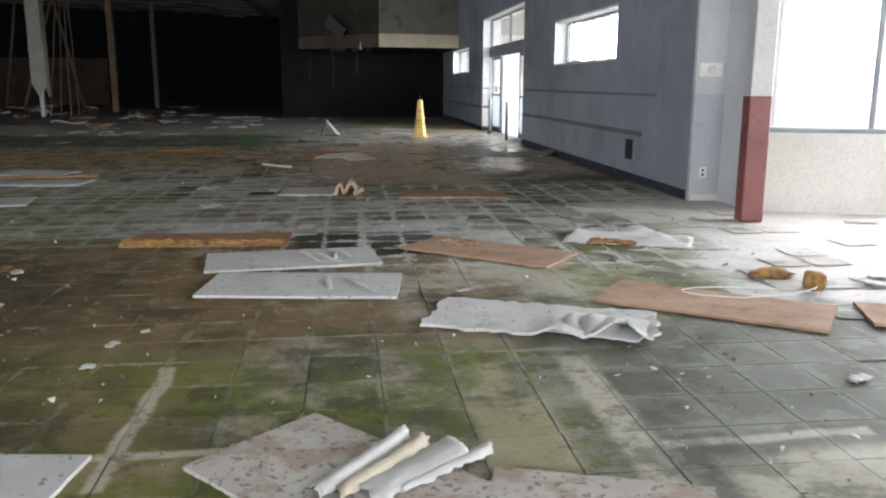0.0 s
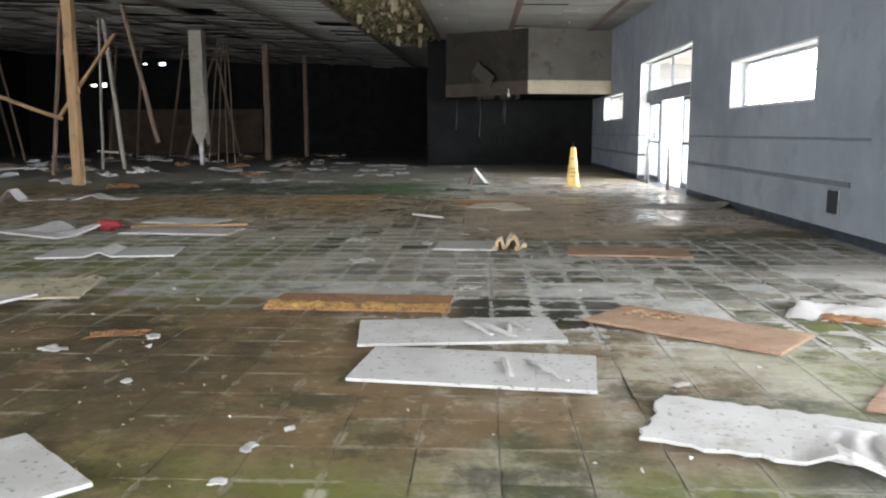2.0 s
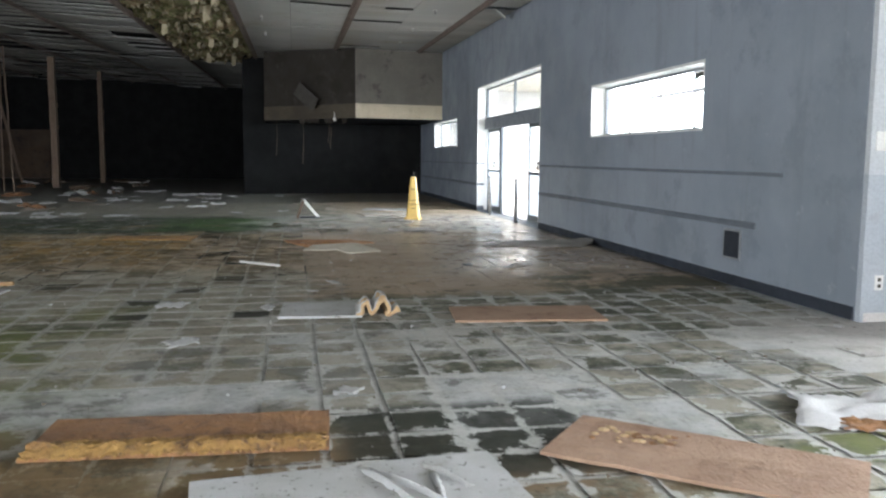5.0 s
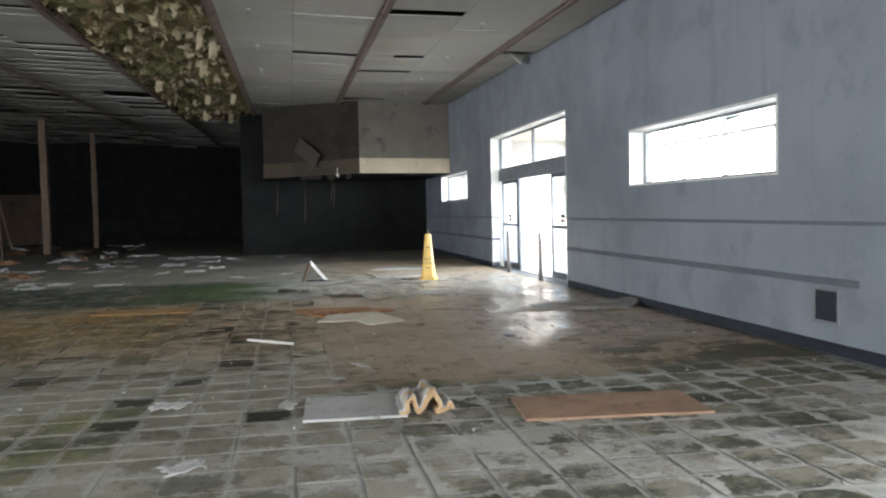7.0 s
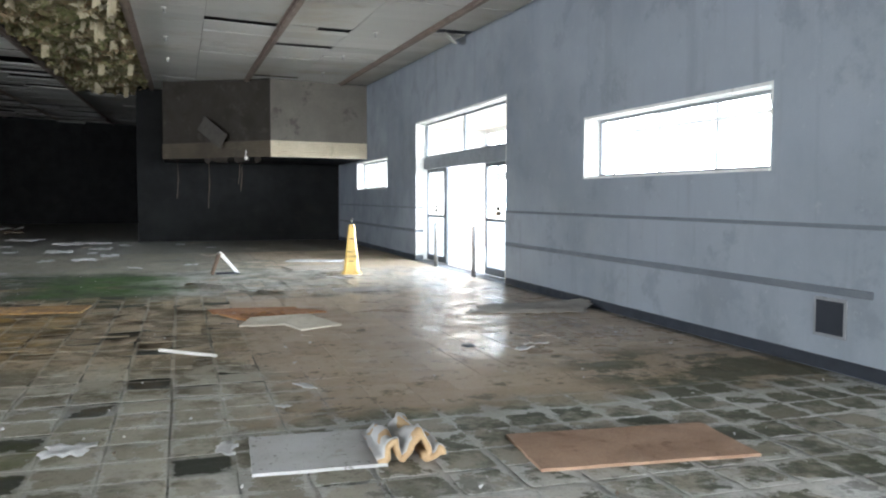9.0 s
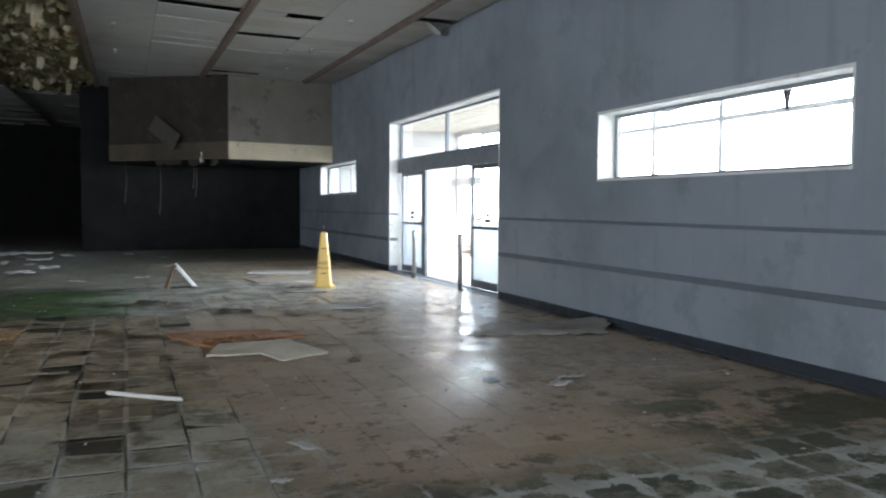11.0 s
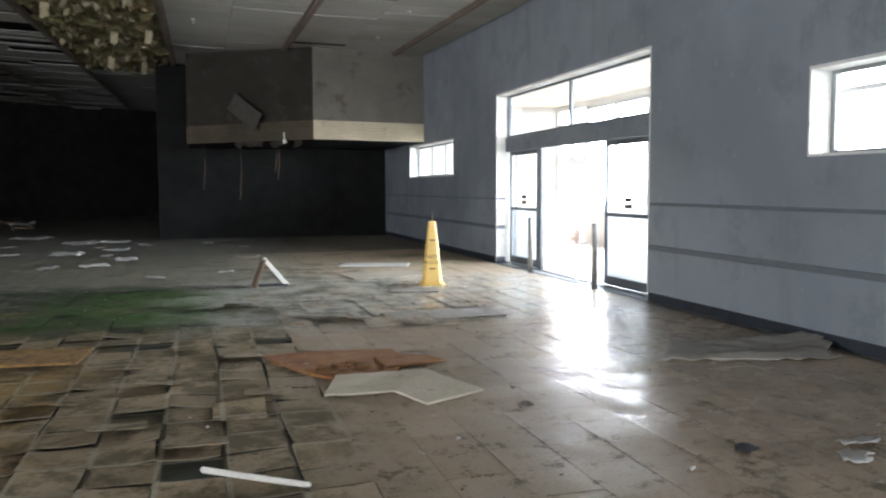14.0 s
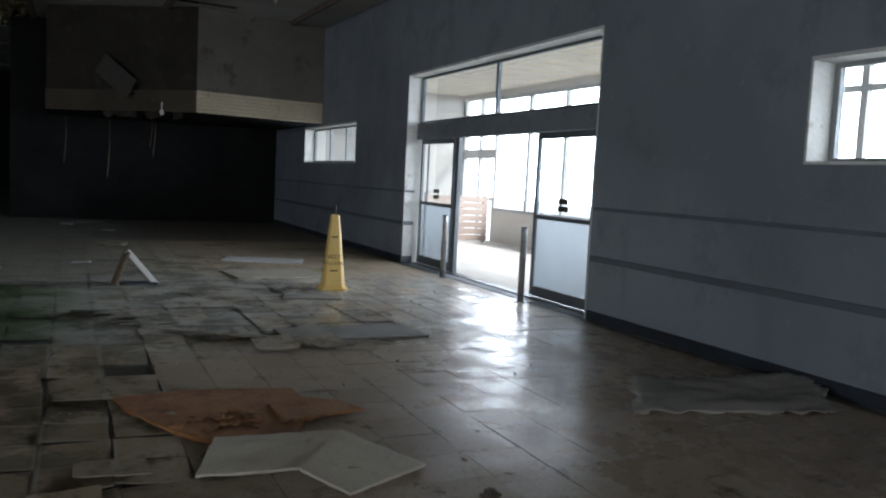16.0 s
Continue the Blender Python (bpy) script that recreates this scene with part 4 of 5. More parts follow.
# ---- hall columns and wreckage on the dark side ----
def wood_post(name, x, y, top, w, material, label, lean=0.0, group="hall columns"):
    p = thing(name, pose(x, y, 0, 0, lean, 0), label, "column", group)
    rnd = random.Random(int(x * 100 + y))
    bm = bmesh.new()
    n = 12
    rings = []
    for k in range(n + 1):
        z = top * k / n
        r = w / 2 * (1 + rnd.uniform(-0.06, 0.06))
        rings.append([bm.verts.new((sx * r + rnd.uniform(-0.008, 0.008), sy * r + rnd.uniform(-0.008, 0.008), z)) for sx, sy in ((-1, -1), (1, -1), (1, 1), (-1, 1))])
    for a, b in zip(rings, rings[1:]):
        for i in range(4):
            bm.faces.new((a[i], a[(i + 1) % 4], b[(i + 1) % 4], b[i]))
    bm.faces.new(rings[0][::-1]), bm.faces.new(rings[-1])
    part("shaft", bm, material, p)
    for z in (0.45 * top, 0.62 * top):
        part("splinter_block", box(w * 0.4, w * 0.75, -w * 0.3, w * 0.25, z, z + 0.16, 0.02), material, p)
    return p


wood_post("wooden_column", -9.75, 19.8, ceiling_height(-9.75, 19.8), 0.21, WOOD, "raw yellowish wooden column standing in the hall")
# The two far posts: dimmer light is put into their wood colour.
wood_post("wooden_column", -9.72, 36.8, ceiling_height(-9.7, 36.8), 0.23, BROWN_WOOD, "wooden column standing far back, coloured brown for dimmer light")
wood_post("wooden_column", -9.26, 42.6, ceiling_height(-9.3, 42.6), 0.19, BROWN_WOOD, "wooden column standing far back, coloured dark for dimmer light")


def cased_column():
    c = thing("cased_column", Matrix.Translation((-10.8, 31.3, 0)), "steel column whose pale casing is torn near the floor", "column", "hall columns")
    part("steel_core", box(-0.07, 0.07, -0.07, 0.07, 0, ceiling_height(-10.8, 31.3), 0.01), POST_WHITE, c)
    n = 14
    bm = bmesh.new()
    rings = []
    rnd = random.Random(8)
    top = ceiling_height(-10.8, 31.3)
    for k in range(n + 1):
        z = 1.0 + (top - 1.0) * k / n
        r = 0.24 + rnd.uniform(-0.012, 0.012)
        rings.append([bm.verts.new((sx * r, sy * r, z + (rnd.uniform(-0.35, 0.2) if k == 0 else 0))) for sx, sy in ((-1, -1), (0, -1.0), (1, -1), (1, 0), (1, 1), (0, 1), (-1, 1), (-1, 0))])
    for a, b in zip(rings, rings[1:]):
        for i in range(8):
            bm.faces.new((a[i], a[(i + 1) % 8], b[(i + 1) % 8], b[i]))
    part("casing", bm, CASING, c, "pale split casing boards")
    flap = sheet(0.12, 1.4, 0.02, 3, 8, lambda u, v: 0.05 * math.sin(5 * v), 0.03, 2)
    flap.transform(Matrix.Translation((0.24, -0.25, 1.9)) @ Matrix.Rotation(radians(86), 4, "X") @ Matrix.Rotation(radians(4), 4, "Z"))
    part("loose_strip", flap, CASING, c)


cased_column()


def timber(p0, p1, w, material, label, name="fallen_timber"):
    a, b = Vector(p0), Vector(p1)
    mid = (a + b) / 2
    ln = (b - a).length
    bm = box(-w / 2, w / 2, -w / 2.6, w / 2.6, -ln / 2, ln / 2, 0.012)
    bmesh.ops.subdivide_edges(bm, edges=[e for e in bm.edges if e.calc_length() > ln * 0.8], cuts=6)
    for v in bm.verts:
        v.co += Vector((wob(v.co.z, p0[0], 1), wob(v.co.z, p0[1], 5), 0)) * 0.03
    ob = link(name, bm, material)
    ob.matrix_world = Matrix.Translation(mid) @ (b - a).to_track_quat("Z", "Y").to_matrix().to_4x4()
    return tagged(ob, label, "timber", "fallen timbers")


timber((-12.35, 24, 1.65), (-10.6, 24, 3.95), 0.11, WOOD, "broken yellow timber brace leaning on others")
timber((-14.6, 24.1, 2.4), (-12.3, 24.1, 1.62), 0.13, WOOD, "sagging yellow timber hanging across the hall")
timber((-12.72, 24.2, 0.0), (-12.2, 24.2, 4.7), 0.11, BROWN_WOOD, "dark leaning timber prop")
timber((-9.5, 24, 0.95), (-10.35, 24, 4.8), 0.12, BROWN_WOOD, "slanting timber hanging from the ceiling")
timber((-13.05, 28, 0.0), (-12.9, 28, 4.9), 0.09, CASING, "pale upright stud still standing")
timber((-12.3, 28, 0.0), (-12.75, 28, 4.9), 0.14, CASING, "pale leaning stud still standing")
timber((-12.5, 28, 0.55), (-13.2, 28, 0.6), 0.1, CASING, "pale short cross timber between studs")
for dx, dz in ((-0.35, 0.3), (-0.12, 0.0), (0.1, 0.2), (0.3, 0.0)):
    timber((-10.55 + dx * 1.3, 33 + dx, 0.0), (-10.35 + dx * 0.5, 33, 4.9), 0.05, BROWN_WOOD, "thin rusty brown strip hanging from the ceiling")
timber((-15.5, 21.5, 0.06), (-12.4, 22.4, 0.3), 0.07, STEEL, "thin pale bar lying slanted over rubble", "fallen_bar")
for k in range(9):
    rnd = random.Random(30 + k)
    x, y = -24 + 1.6 * k, 40 + rnd.uniform(-4, 6)
    timber((x, y, 0.0), (x + rnd.uniform(-1.5, 1.5), y + rnd.uniform(-1, 1), ceiling_height(x, y) + 0.2), 0.12, BROWN_WOOD, "dark broken timber far back in the hall")


# ---- hanging insulation in the opened ceiling strip ----
def lump(r, seed, squash=(1, 1, 1), cuts=2):
    bm = bmesh.new()
    bmesh.ops.create_icosphere(bm, subdivisions=cuts, radius=r)
    for v in bm.verts:
        k = 1 + 0.45 * wob(v.co.x * 5 / r * 0.3, v.co.y * 5 / r * 0.3, v.co.z / r + seed) + 0.2 * wob(v.co.x * 4 / r, v.co.y * 4 / r, seed)
        v.co = Vector((v.co.x * squash[0], v.co.y * squash[1], v.co.z * squash[2])) * k
    return bm


def insulation():
    rnd = random.Random(12)
    t = thing("hanging_insulation", Matrix(), "mouldy yellow-green insulation hanging out of the opened ceiling strip", "insulation", kind="stuff")
    n, mlen = 24, 190
    verts, faces = [], []
    for j in range(mlen + 1):
        for i in range(n + 1):
            x, y = -4.2 + 2.3 * i / n, 12.6 + 21 * j / mlen
            z = ceiling_height(x, y) + 0.06 + 0.16 * wob(x, y, 0, 1.7) + 0.1 * wob(x, y, 3, 5) + 0.05 * wob(x, y, 6, 12)
            verts.append((x, y, z))
    for j in range(mlen):
        for i in range(n):
            k = j * (n + 1) + i
            faces.append((k, k + n + 1, k + n + 2, k + 1))
    me = bpy.data.meshes.new("insulation_bed")
    me.from_pydata(verts, [], faces)
    me.materials.append(MOULD)
    new("insulation_bed", me).parent = t
    tufts, flaps = bmesh.new(), bmesh.new()
    for k in range(620):
        x, y = rnd.uniform(-4.15, -1.95), rnd.uniform(12.6, 33.5)
        w, d = rnd.uniform(0.06, 0.26), rnd.uniform(0.05, 0.2)
        f = sheet(w, d, 0.01, 4, 3, lambda u, v, k=k, w=w: w * (0.5 * wob(u, v, k * 1.7, 2.3) + 0.35 * wob(u, v, k + 0.5, 6.0)), 0.22 * d, k, 0.3 * w)
        join(tufts, f, Matrix.Translation((x, y, ceiling_height(x, y) - rnd.uniform(-0.1, 0.06))) @ Matrix.Rotation(rnd.uniform(0, 6.3), 4, "Z") @ Matrix.Rotation(radians(rnd.gauss(0, 40)), 4, "X"))
    part("tufts", tufts, MOULD, t)
    for k in range(110):
        x, y = rnd.uniform(-4.1, -2.0), rnd.uniform(13, 33.5)
        s, drop = rnd.uniform(0.05, 0.17), rnd.uniform(0.05, 0.2)
        f = sheet(s, drop, 0.012, 4, 4, lambda u, v, k=k: 0.05 * math.sin(4 * u + k) + 0.06 * v, 0.03, k)
        join(flaps, f, Matrix.Translation((x, y, ceiling_height(x, y) + 0.05 - drop / 2)) @ Matrix.Rotation(rnd.uniform(0, 6.3), 4, "Z") @ Matrix.Rotation(radians(rnd.uniform(20, 95)), 4, "X"))
    for x, y, s, drop in ((-2.45, 21.2, 0.45, 0.5), (-2.05, 18.9, 0.34, 0.5), (-2.2, 18.3, 0.3, 0.42), (-3.3, 30.5, 0.4, 0.55), (-2.6, 31.5, 0.35, 0.5), (-2.9, 27, 0.4, 0.4), (-2.2, 26.5, 0.35, 0.4), (-3.7, 24, 0.4, 0.5), (-5.0, 15.2, 0.5, 0.45), (-4.75, 15.0, 0.2, 0.55)):
        s, drop = 0.62 * s, 0.7 * drop
        f = sheet(s, drop, 0.014, 6, 6, lambda u, v, s=s: 0.06 * math.sin(5 * u + 9 * s) + 0.05 * v, 0.04, int(y * 7))
        join(flaps, f, Matrix.Translation((x, y, ceiling_height(x, y) + 0.05 - drop / 2)) @ Matrix.Rotation(s * 8, 4, "Z") @ Matrix.Rotation(radians(84), 4, "X"))
    part("hanging_scraps", flaps, PALE_FLAP, t, "pale curled scraps of board and paper")


insulation()
em = thing("emergency_lamp", Matrix.Translation((0.55, 27.18, 2.36)), "small white lamp head at the bulkhead's torn lower edge", "lamp")
part("lamp_head", lump(0.045, 2, (1, 1, 1.2)), PLASTIC, em, smooth=True)
part("bracket", box(-0.012, 0.012, -0.012, 0.012, 0.05, 0.2), PLASTIC, em)
for x, y, z in ((-0.35, 28.2, 1.05), (0.45, 27.5, 1.5), (0.4, 27.6, 1.7), (-1.15, 29.0, 1.3)):
    w = tube([(x, y, 2.42), (x + 0.02, y, (z + 2.4) / 2), (x - 0.02, y, z)], 0.007, 6)
    tagged(link("hanging_wire", w, BROWN_WOOD), "thin pale wire dangling from the bulkhead", "wire", "dangling wires")
rnd = random.Random(3)
for k in range(7):
    u = rnd.uniform(0.45, 0.98)
    x, y = -1.52 + 2.65 * u, 29.3 - 2.6 * u
    f = sheet(rnd.uniform(0.15, 0.4), rnd.uniform(0.1, 0.26), 0.01, 5, 4, lambda a, b, k=k: 0.04 * math.sin(4 * a + k), 0.04, k)
    f.transform(Matrix.Translation((x, y + 0.05, 2.36)) @ Matrix.Rotation(radians(-44), 4, "Z") @ Matrix.Rotation(radians(80), 4, "X"))
    tagged(link("torn_edge_scrap", f, SOFFIT_SHADED), "torn scrap hanging from the bulkhead edge", "board scrap", "bulkhead scraps")
for x, y in ((2.16, 16.5), (2.2, 19.5), (2.16, 22.3), (-1.3, 16.3), (-1.28, 19.1), (-1.3, 21.8), (2.2, 25.0), (-1.3, 24.6)):
    s = thing("sprinkler_head", Matrix.Translation((x, y, ceiling_height(x, y))), "small brass sprinkler head hanging under the ceiling", "sprinkler", "sprinkler heads")
    part("collar", tube([(0, 0, 0), (0, 0, -0.015)], 0.04, 12), PLASTIC, s)
    pipe = part("pipe", tube([(0, 0, -0.015), (0, 0, -0.08)], 0.014, 8), STEEL, s)
    part("deflector", tube([(0, 0, -0.08), (0, 0, -0.09)], 0.03, 10), STEEL, pipe)
f = sheet(0.3, 0.42, 0.014, 5, 4, lambda u, v: 0.1 * v * v, 0.02, 5)
f.transform(Matrix.Translation((3.45, 19.3, ceiling_height(3.4, 19.3) - 0.08)) @ Matrix.Rotation(radians(40), 4, "Y"))
tagged(link("sagging_ceiling_board", f, CEILING), "loose white ceiling board sagging beside the wall", "ceiling board")


# ---- fallen boards on the floor ----
def board(name, x, y, turn, w, d, label, material=BOARD, thick=0.016, lift=0.004, wave=None, ragged=0.002, seed=1, group="fallen ceiling boards", tilt=0.0, nx=24, ny=12):
    b = thing(name, pose(x, y, lift, 0, tilt, turn), label, "ceiling board", group)
    s = sheet(w, d, thick, nx, ny, lambda u, v: max(0.0, (wave(u, v) if wave else 0.0)) + 0.002 + 0.002 * wob(u, v, seed, 4), ragged, seed)
    part("sheet", s, material, b)
    return b


def crumple(b, x, y, w, d, h, turn=0.0, seed=0, material=FACING, ribs=3, z=0.016):
    """A blistered fold of paper facing on a board."""
    s = sheet(w, d, 0.004, 6 * ribs, 14, lambda u, v: h * max(0.0, math.sin(math.pi * v) * math.sin(math.pi * u)) ** 1.1 * (0.35 + 0.65 * abs(math.sin(math.pi * ribs * u + 1.3 * wob(u, v, seed, 3)))) + 0.01 * wob(u, v, seed, 8) * math.sin(math.pi * v), 0.008, seed)
    s.transform(Matrix.Translation((x, y, z)) @ Matrix.Rotation(radians(turn), 4, "Z"))
    part("blistered_facing", s, material, b, "blistered fold of torn paper facing", True)


b1 = board("ceiling_board", -0.29, 5.19, -7.2, 1.22, 0.61, "grey-white ceiling board with blistered paper lying on tiles", seed=2)
crumple(b1, 0.16, 0.02, 0.03, 0.34, 0.02, 10, 1, BOARD, ribs=1)
crumple(b1, 0.36, 0.0, 0.03, 0.42, 0.022, 32, 2, BOARD, ribs=1)
b2 = board("ceiling_board", -0.40, 5.97, 6.8, 1.22, 0.60, "dirty grey-white ceiling board with wrinkled facing", seed=3)
for k, (x, y, a, ln) in enumerate(((0.12, 0.06, 18, 0.42), (0.2, 0.02, 28, 0.5), (0.3, -0.02, -8, 0.34), (0.36, 0.1, 24, 0.3))):
    crumple(b2, x, y, 0.032, ln, 0.024, a, 4 + k, BOARD, ribs=1)
b3 = board("ceiling_board", 1.03, 4.28, -22, 1.22, 0.58, "warped pale ceiling board with a torn wavy edge", seed=5, ragged=0.02,
           wave=lambda u, v: 0.1 * max(0.0, u - 0.35) * (1 - v) ** 2 * (1 + math.sin(24 * u + 2 * v)) + 0.1 * max(0.0, u - 0.55) * (0.6 - v if v < 0.6 else 0))
crumple(b3, 0.28, -0.06, 0.56, 0.4, 0.05, -8, 6, ribs=5)
b4 = board("fibre_board", 1.06, 6.12, -39, 1.25, 0.56, "brown fibreboard lying face down, crumbling", FIBRE, seed=7, wave=lambda u, v: 0.012 * max(0.0, wob(u, v, 7, 9)), group="brown fibreboards")
b5 = board("fibre_board", 2.10, 4.48, -36, 1.28, 0.55, "brown fibreboard with a pale cable lying on it", FIBRE, seed=9, wave=lambda u, v: 0.01 * max(0.0, wob(u, v, 3, 9)), group="brown fibreboards")
for k in range(30):
    rnd = random.Random(700 + k)
    c = lump(rnd.uniform(0.008, 0.024), k, (1.4, 1.0, 0.6), 1)
    c.transform(Matrix.Translation((rnd.gauss(-0.3, 0.13), rnd.gauss(0.08, 0.06), 0.02)))
    part("fibre_crumb", c, BOARD_EDGE if k % 3 else RUST, b4)
b6 = board("fibre_board", 1.21, 9.33, -5.5, 1.2, 0.6, "flat reddish brown fibreboard on dark tiles", FIBRE, seed=11, group="brown fibreboards")
b6b = board("fibre_board", 3.25, 4.05, -20, 0.85, 0.45, "small brown fibreboard piece near the alcove", FIBRE, seed=13, group="brown fibreboards")
b7 = board("insulation_board", -1.12, 6.78, -2.5, 1.28, 0.52, "rust-brown board with crumbling yellow insulation along its edge", RUST, seed=15, group="insulation boards")
for k, (y, w, hgt) in enumerate(((-0.2, 0.13, 0.06), (-0.12, 0.1, 0.03))):
    s = sheet(1.24, w, 0.006, 90, 16, lambda u, v, k=k, hgt=hgt: hgt * math.sin(math.pi * v) * (0.25 + 0.75 * abs(wob(u * 9, v * 2, k, 1.0)) + 0.35 * abs(wob(u * 26, v * 6, k + 4, 1.0))), 0.02, 70 + k)
    s.transform(Matrix.Translation((0, y, 0.014)))
    part("insulation_ridge", s, INSUL, b7, "crumbling yellow insulation")


def folded_board():
    """A board whose end has buckled into a stack of folds."""
    b = board("buckled_board", -0.42, 9.72, -3, 0.66, 0.62, "grey board buckled into orange-edged folds at one end", seed=17)
    knots = [(0.28, 0.012), (0.315, 0.035), (0.335, 0.10), (0.365, 0.125), (0.385, 0.075), (0.4, 0.022), (0.425, 0.05), (0.45, 0.12), (0.49, 0.155), (0.53, 0.11), (0.545, 0.05), (0.52, 0.018), (0.57, 0.03), (0.6, 0.075), (0.615, 0.02)]
    path = []
    for i in range(len(knots) - 1):
        q = [Vector(knots[min(max(k, 0), len(knots) - 1)]) for k in (i - 1, i, i + 1, i + 2)]
        for k in range(5):
            t = k / 5
            path.append(0.5 * (2 * q[1] + (q[2] - q[0]) * t + (2 * q[0] - 5 * q[1] + 4 * q[2] - q[3]) * t * t + (3 * q[1] - q[0] - 3 * q[2] + q[3]) * t ** 3))
    for name, lo, hi, y0, y1, material, lbl in (("folded_core", -0.018, 0.008, -0.31, 0.16, BOARD_EDGE, "tan fibre core"), ("folded_end", 0.0085, 0.012, -0.295, 0.2, FACING, "pale crumpled facing")):
        bm = bmesh.new()
        rows = []
        for j in range(9):
            v = j / 8
            y = y0 + (y1 - y0) * v
            row = []
            for i, p in enumerate(path):
                d = path[min(i + 1, len(path) - 1)] - path[max(i - 1, 0)]
                nrm = Vector((-d.y, d.x)).normalized()
                sink = 0.84 - 0.3 * v + 0.35 * wob(p.x * 9, v * 5, 2.0)
                pair = []
                for o in (lo, hi):
                    x, z = p.x + nrm.x * o, max(0.002, p.y * sink + nrm.y * o + 0.012)
                    pair.append(bm.verts.new((x + 0.05 * v * wob(v * 2, p.x * 4, 5.0) + 0.016 * wob(p.x * 40, v * 4, 8.0), y + 0.02 * wob(p.x * 12, 3.0), z)))
                row.append(pair)
            rows.append(row)
        for j in range(8):
            for i in range(len(path) - 1):
                for s in (0, 1):
                    bm.faces.new((rows[j][i][s], rows[j][i + 1][s], rows[j + 1][i + 1][s], rows[j + 1][i][s]))
        for j in (0, 8):
            for i in range(len(path) - 1):
                bm.faces.new((rows[j][i][0], rows[j][i + 1][0], rows[j][i + 1][1], rows[j][i][1]))
        part(name, bm, material, b, lbl, True)


folded_board()
b8 = board("ceiling_board", -0.05, 2.585, -47, 0.9, 0.58, "cracked pale board with rolled strips of torn facing", BOARD_DIRTY, seed=19)
for k, (x, y, a, ln, w, h, m) in enumerate(((0.03, 2.67, 52, 0.5, 0.075, 0.03, FACING), (0.1, 2.64, 49, 0.46, 0.08, 0.024, CREAM_BOARD), (0.2, 2.6, 40, 0.44, 0.16, 0.018, FACING), (0.31, 2.6, 36, 0.4, 0.06, 0.014, FACING))):
    s = sheet(ln, w, 0.004, 16, 10, lambda u, v, k=k, h=h: h * math.sin(math.pi * min(1.0, v * 1.15)) ** 0.8 * (0.55 + 0.45 * u) + 0.01 * abs(wob(u * 4, v, k, 2.0)) + 0.03 * max(0.0, u - 0.8) * v, 0.01, k, 0.05)
    s.transform(pose(-0.05, 2.585, 0.004, 0, 0, -47).inverted() @ pose(x, y, 0.026, 0, 0, a))
    part("rolled_strip", s, m, b8, "curled strip of torn facing", True)
board("ceiling_board", 0.72, 2.25, -18, 0.7, 0.5, "grey dusty board fragment on the tiles", BOARD_DIRTY, seed=21)
board("ceiling_board", -1.35, 2.62, -8, 0.85, 0.55, "bluish white board lying on the mossy tiles", seed=23)
board("ceiling_board", -2.15, 3.62, -42, 0.66, 0.9, "clean bluish white ribbed board", seed=25)
board("ceiling_board", -4.0, 9.1, 10, 1.3, 0.62, "white folded board on wet tiles", seed=27, wave=lambda u, v: 0.05 * max(0.0, 1 - abs(u - 0.45) * 11))
board("ceiling_board", -3.95, 10.9, -4, 1.35, 0.62, "white board stacked under another", seed=29)
board("ceiling_board", -4.15, 11.6, -16, 0.95, 0.6, "white board lying on top of rubble", seed=31, lift=0.05)
timber((-4.65, 11.0, 0.05), (-3.2, 11.1, 0.09), 0.05, WOOD, "yellow wooden lath lying on white boards", "lath")
board("ceiling_board", -5.55, 10.7, -28, 1.2, 0.6, "white curled board with a raised edge", seed=33, wave=lambda u, v: 0.16 * max(0.0, v - 0.4) * abs(math.sin(5 * u)))
board("ceiling_board", -7.4, 15.75, 4, 1.5, 0.5, "white board far off on the floor", seed=35, wave=lambda u, v: 0.08 * max(0.0, 1 - abs(u - 0.5) * 6))
board("ceiling_board", -8.6, 15.4, 12, 0.7, 0.5, "white crumpled board far off", seed=37, wave=lambda u, v: 0.2 * max(0.0, 1 - abs(u - 0.3) * 4))
board("insulation_board", -3.75, 7.15, 12, 0.9, 0.8, "mouldy yellow insulation sheet on the tiles", MOULD, seed=39, wave=lambda u, v: 0.04 * abs(wob(u, v, 1, 5)), group="insulation boards")
board("ceiling_board", -3.75, 6.6, -20, 0.55, 0.35, "white broken board corner", seed=41, wave=lambda u, v: 0.06 * u)
board("insulation_board", -2.75, 15.75, -4, 1.25, 0.6, "wet yellow-brown board on loose tiles", INSUL, seed=43, group="insulation boards", lift=0.03)


def slab(outline, thick, seed, lift=0.0):
    """A flat board of any outline: rounded-off top edge, sides and underside, its face gently uneven."""
    bm = bmesh.new()
    f = bm.faces.new([bm.verts.new((x, y, lift)) for x, y in outline])
    up = bmesh.ops.extrude_face_region(bm, geom=[f])
    top = [v for v in up["geom"] if isinstance(v, bmesh.types.BMVert)]
    for v in top:
        v.co.z += thick
    face = [g for g in up["geom"] if isinstance(g, bmesh.types.BMFace)]
    bmesh.ops.inset_region(bm, faces=face, thickness=0.012, depth=0.003)
    bmesh.ops.poke(bm, faces=face)
    for v in bm.verts:
        if v.co.z > lift + 0.5 * thick:
            v.co.z += 0.006 * wob(v.co.x, v.co.y, seed, 3)
    return bm


